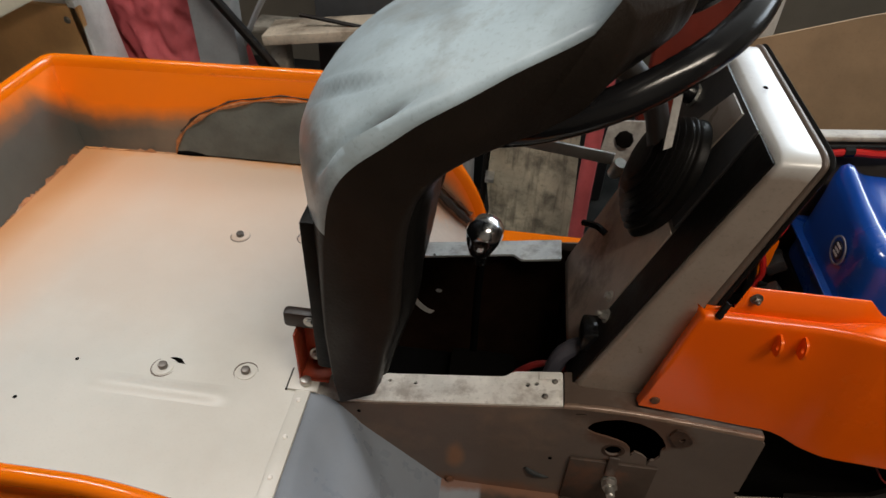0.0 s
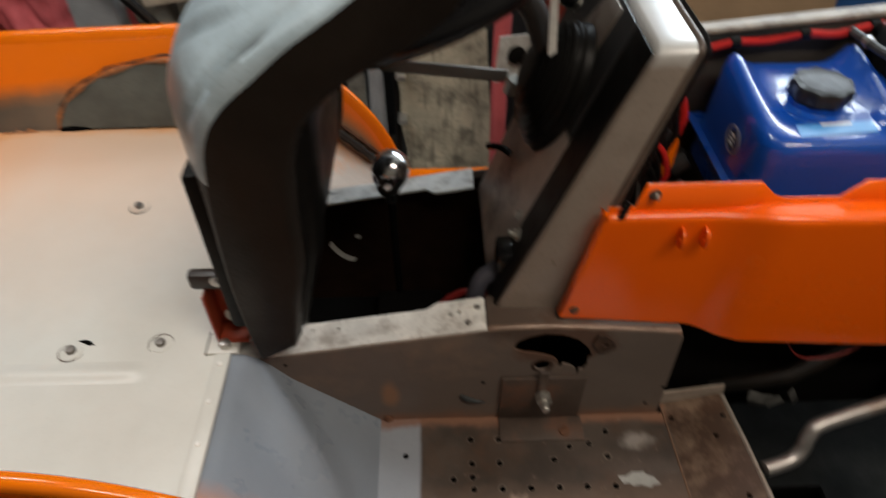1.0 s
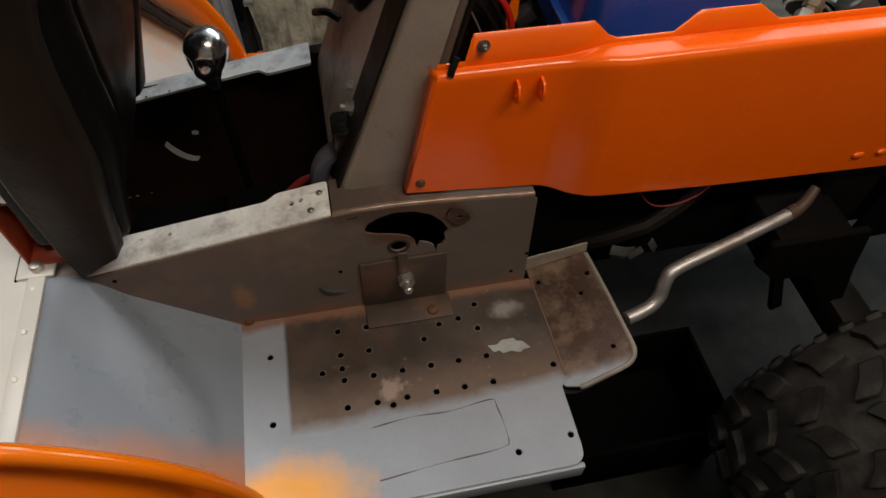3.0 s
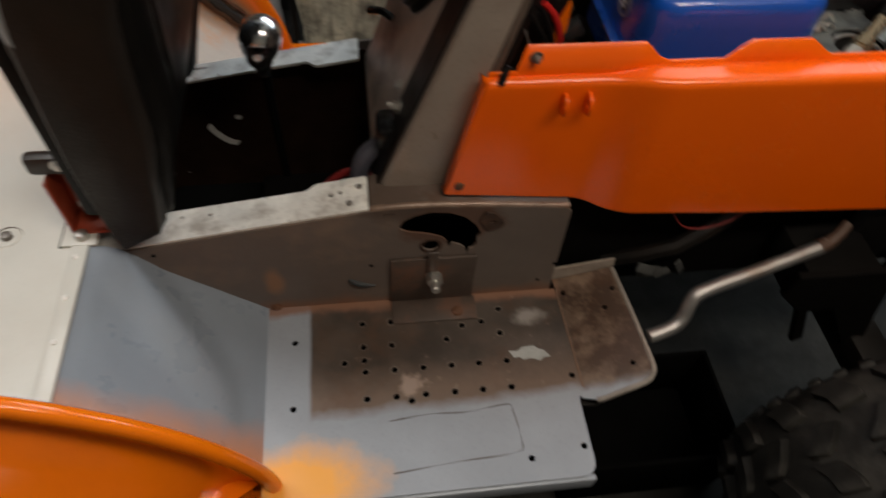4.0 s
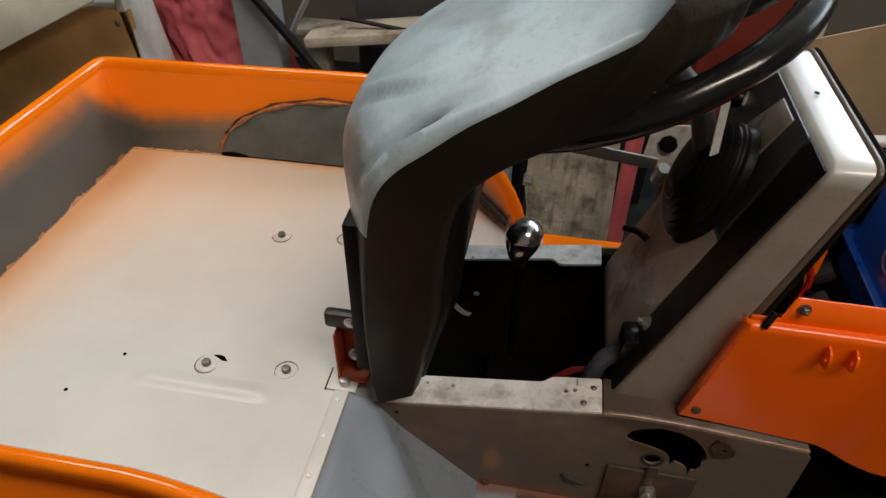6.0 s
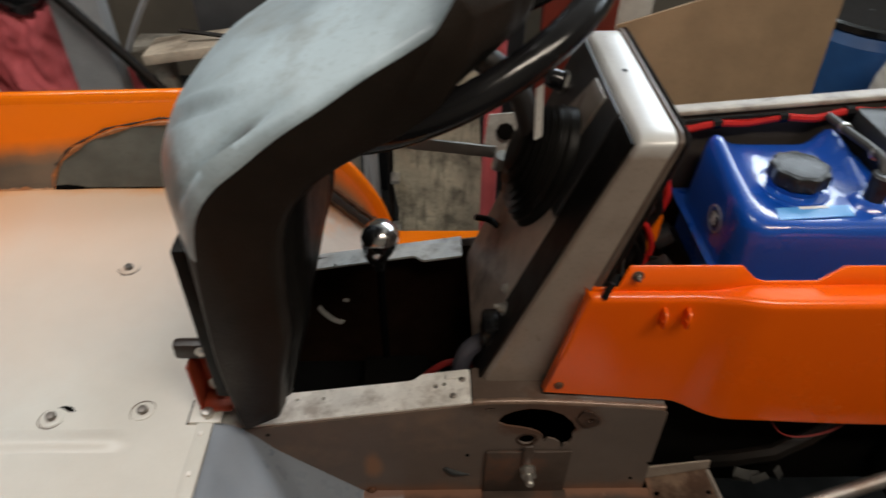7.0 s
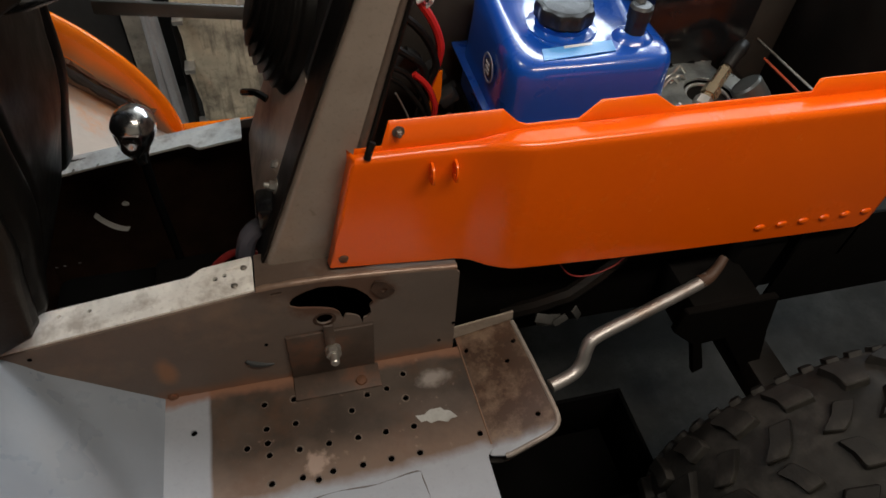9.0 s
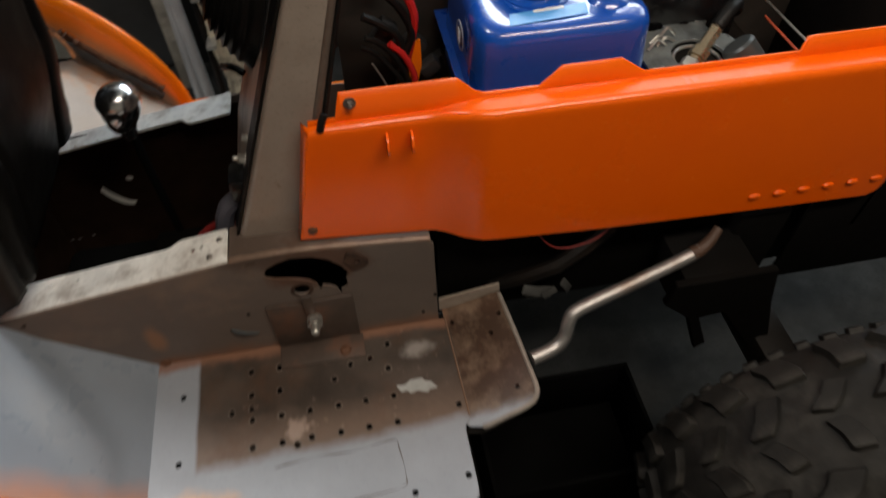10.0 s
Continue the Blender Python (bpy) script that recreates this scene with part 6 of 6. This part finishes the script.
loose("grey_post", box(-0.80, -0.68, 1.12, 1.18, 0.0, 1.2, 0.004), grey_paint, "grey painted flat post standing behind the tractor", "post")
loose("black_bar", tube([(-0.80, 1.08, 0.80), (-0.5, 1.05, 0.44), (-0.25, 1.03, 0.02)], 0.013, 10), dark_steel, "dark steel bar leaning against the clutter", "bar")
loose("bright_rod", tube([(-0.42, 1.12, 0.92), (-0.66, 1.16, 0.56), (-0.95, 1.4, 0.01)], 0.008, 8), grey_paint, "thin grey metal rod leaning behind the tractor", "rod")
rack = thing("timber_rack", "rough trestle carrying pale sawn planks", "rack")
part("leg", box(-0.62, -0.57, 1.2, 1.25, 0.0, 0.55, 0.003), weathered_wood, rack)
part("leg", box(-0.12, -0.07, 1.2, 1.25, 0.0, 0.55, 0.003), weathered_wood, rack)
part("beam", box(-0.66, 0.0, 1.18, 1.27, 0.55, 0.57, 0.003), weathered_wood, rack)
plank_m = Matrix.Translation((-0.4, 1.15, 0.59)) @ Matrix.Rotation(radians(-8), 4, "Y")
loose("plank", box(-0.2, 0.5, -0.05, 0.07, -0.012, 0.016, 0.003, plank_m), raw_wood, "pale sawn plank lying on the trestle", "plank")
loose("flat_bar", tube([(-0.5, 1.14, 0.63), (-0.3, 1.13, 0.612), (-0.1, 1.13, 0.60)], 0.006, 6), dark_steel, "dark flat bar lying across the planks", "bar")
loose("grey_bin", box(-0.52, -0.05, 1.32, 1.7, 0.0, 0.82, 0.02), plain("grey_bin_plastic", (0.06, 0.062, 0.065), 0.5), "dark grey plastic bin behind the trestle", "bin")

board_m = Matrix.Translation((0.185, 0.96, 0.0)) @ Matrix.Rotation(radians(-4), 4, "X")
grey_wood, nt, b, tc, tex, mix, ramp, base = shader("cracked_grey_wood", (0.50, 0.455, 0.345), 0.85, 0.0, 0.25, 9, 0.2, 90, 0.6, 60, stain=(0.08, 0.075, 0.062), stain_amount=0.75, stain_scale=13)
stretch = nt.nodes.new("ShaderNodeMapping")
stretch.inputs["Scale"].default_value = (90.0, 90.0, 5.0)
nt.links.new(tc.outputs["Object"], stretch.inputs[0])
grain = nt.nodes.new("ShaderNodeTexNoise")
grain.inputs["Scale"].default_value, grain.inputs["Detail"].default_value = 1.0, 5.0
nt.links.new(stretch.outputs[0], grain.inputs["Vector"])
nt.links.new(mix(base, (0.07, 0.062, 0.05), ramp(grain.outputs["Fac"], 0.52, 0.72, 0.0, 0.55)), b.inputs["Base Color"])
BOARD = [(-0.125, 0.0), (0.115, 0.0), (0.115, 0.30), (0.108, 0.62), (0.02, 0.615), (-0.05, 0.622), (-0.122, 0.61), (-0.118, 0.50), (-0.127, 0.44), (-0.12, 0.36), (-0.128, 0.27), (-0.119, 0.18), (-0.126, 0.09)]
board_m = board_m @ Matrix.Rotation(radians(-3.0), 4, "Y")
old_board = loose("old_board", plate(BOARD, [], lambda u, v, w: tuple(board_m @ Vector((u, w, v + 0.008))), 0.022, 0.002), grey_wood, "weathered grey wooden board leaning upright", "board")
for z in (0.12, 0.29, 0.42):
    part("clip", box(0.038, 0.062, 0.94, 0.985, z, z + 0.012, 0.002), zinc, old_board)
for x, lean, r in ((-0.035, 0.01, 0.011), (-0.004, -0.008, 0.014), (0.032, 0.004, 0.009)):
    loose("steel_tube", tube([(x, 0.99, 0.0), (x + lean, 1.0, 0.4), (x + lean * 2, 1.01, 0.85)], r, 10), grey_paint if r > 0.01 else dark_steel, "grey steel tube standing against the old board", "tube")
loose("dark_cupboard", box(-0.16, 0.42, 1.32, 1.75, 0.0, 1.0, 0.01), plain("soot_grey", (0.02, 0.02, 0.021), 0.6), "dark grey cupboard behind the old board", "cupboard")
loose("red_pole", tube([(0.30, 0.86, 0.0), (0.292, 0.87, 0.5), (0.30, 0.88, 1.0)], 0.02, 12), red_plastic, "red painted steel pole standing upright", "pole")
loose("red_cupboard", box(0.42, 0.60, 1.05, 1.09, 0.0, 1.1, 0.004), plain("dark_red_paint", (0.16, 0.022, 0.012), 0.5), "dark red painted steel cupboard standing upright", "cupboard")
loose("white_post", box(0.62, 0.72, 1.16, 1.2, 0.0, 1.1, 0.004), white_paint, "dirty white upright post", "post")
card_m = Matrix.Translation((0.83, 0.92, 0.0)) @ Matrix.Rotation(radians(-4), 4, "X")
loose("cardboard_sheet", plate([(-0.26, 0.0), (0.27, 0.0), (0.262, 0.87), (0.0, 0.80), (-0.25, 0.72)], [], lambda u, v, w: tuple(card_m @ Vector((u, w, v))), 0.006), cardboard, "large brown cardboard sheet leaning behind the tractor", "cardboard")
drum = thing("blue_barrel", "blue plastic barrel standing on the floor", "barrel")
part("body", lathe([(0.22, 0), (0.23, 0.03), (0.23, 0.58), (0.21, 0.61)], pose(1.45, 1.35, 0), 36), blue_plastic, drum)
for z in (0.19, 0.40):
    part("hoop", lathe([(0.229, z - 0.018), (0.239, z - 0.008), (0.239, z + 0.008), (0.229, z + 0.018)], pose(1.45, 1.35, 0), 36), blue_plastic, drum)
part("lid", lathe([(0.216, 0.608), (0.219, 0.612), (0.219, 0.628), (0.21, 0.634)], pose(1.45, 1.35, 0), 36), black_plastic, drum)
bm = bmesh.new()
bmesh.ops.create_icosphere(bm, subdivisions=4, radius=1.0)
for v in bm.verts:
    d = noise.noise(v.co * 2.2) * 0.25 + noise.noise(v.co * 6.0) * 0.1
    v.co = Vector((1.36 + v.co.x * (0.09 + 0.05 * d), 1.0 + v.co.y * 0.06 * (1 + d), 0.38 + v.co.z * 0.38 * (1 + 0.2 * d)))
low = min(v.co.z for v in bm.verts)
for v in bm.verts:
    v.co.z -= low
loose("plastic_bag", bm, foil, "crumpled clear plastic bag standing upright", "bag", 60)
crate = thing("black_crate", "open black plastic crate on the floor under the footboard", "crate")
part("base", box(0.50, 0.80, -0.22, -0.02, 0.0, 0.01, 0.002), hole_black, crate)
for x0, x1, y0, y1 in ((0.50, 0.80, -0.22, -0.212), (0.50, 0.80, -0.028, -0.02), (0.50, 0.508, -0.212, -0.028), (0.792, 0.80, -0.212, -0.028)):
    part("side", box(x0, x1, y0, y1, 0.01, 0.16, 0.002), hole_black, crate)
loose("white_board", box(-0.55, 0.02, 0.58, 1.0, 0.0, 0.012, 0.002), white_paint, "dirty white board lying flat on the floor", "board")
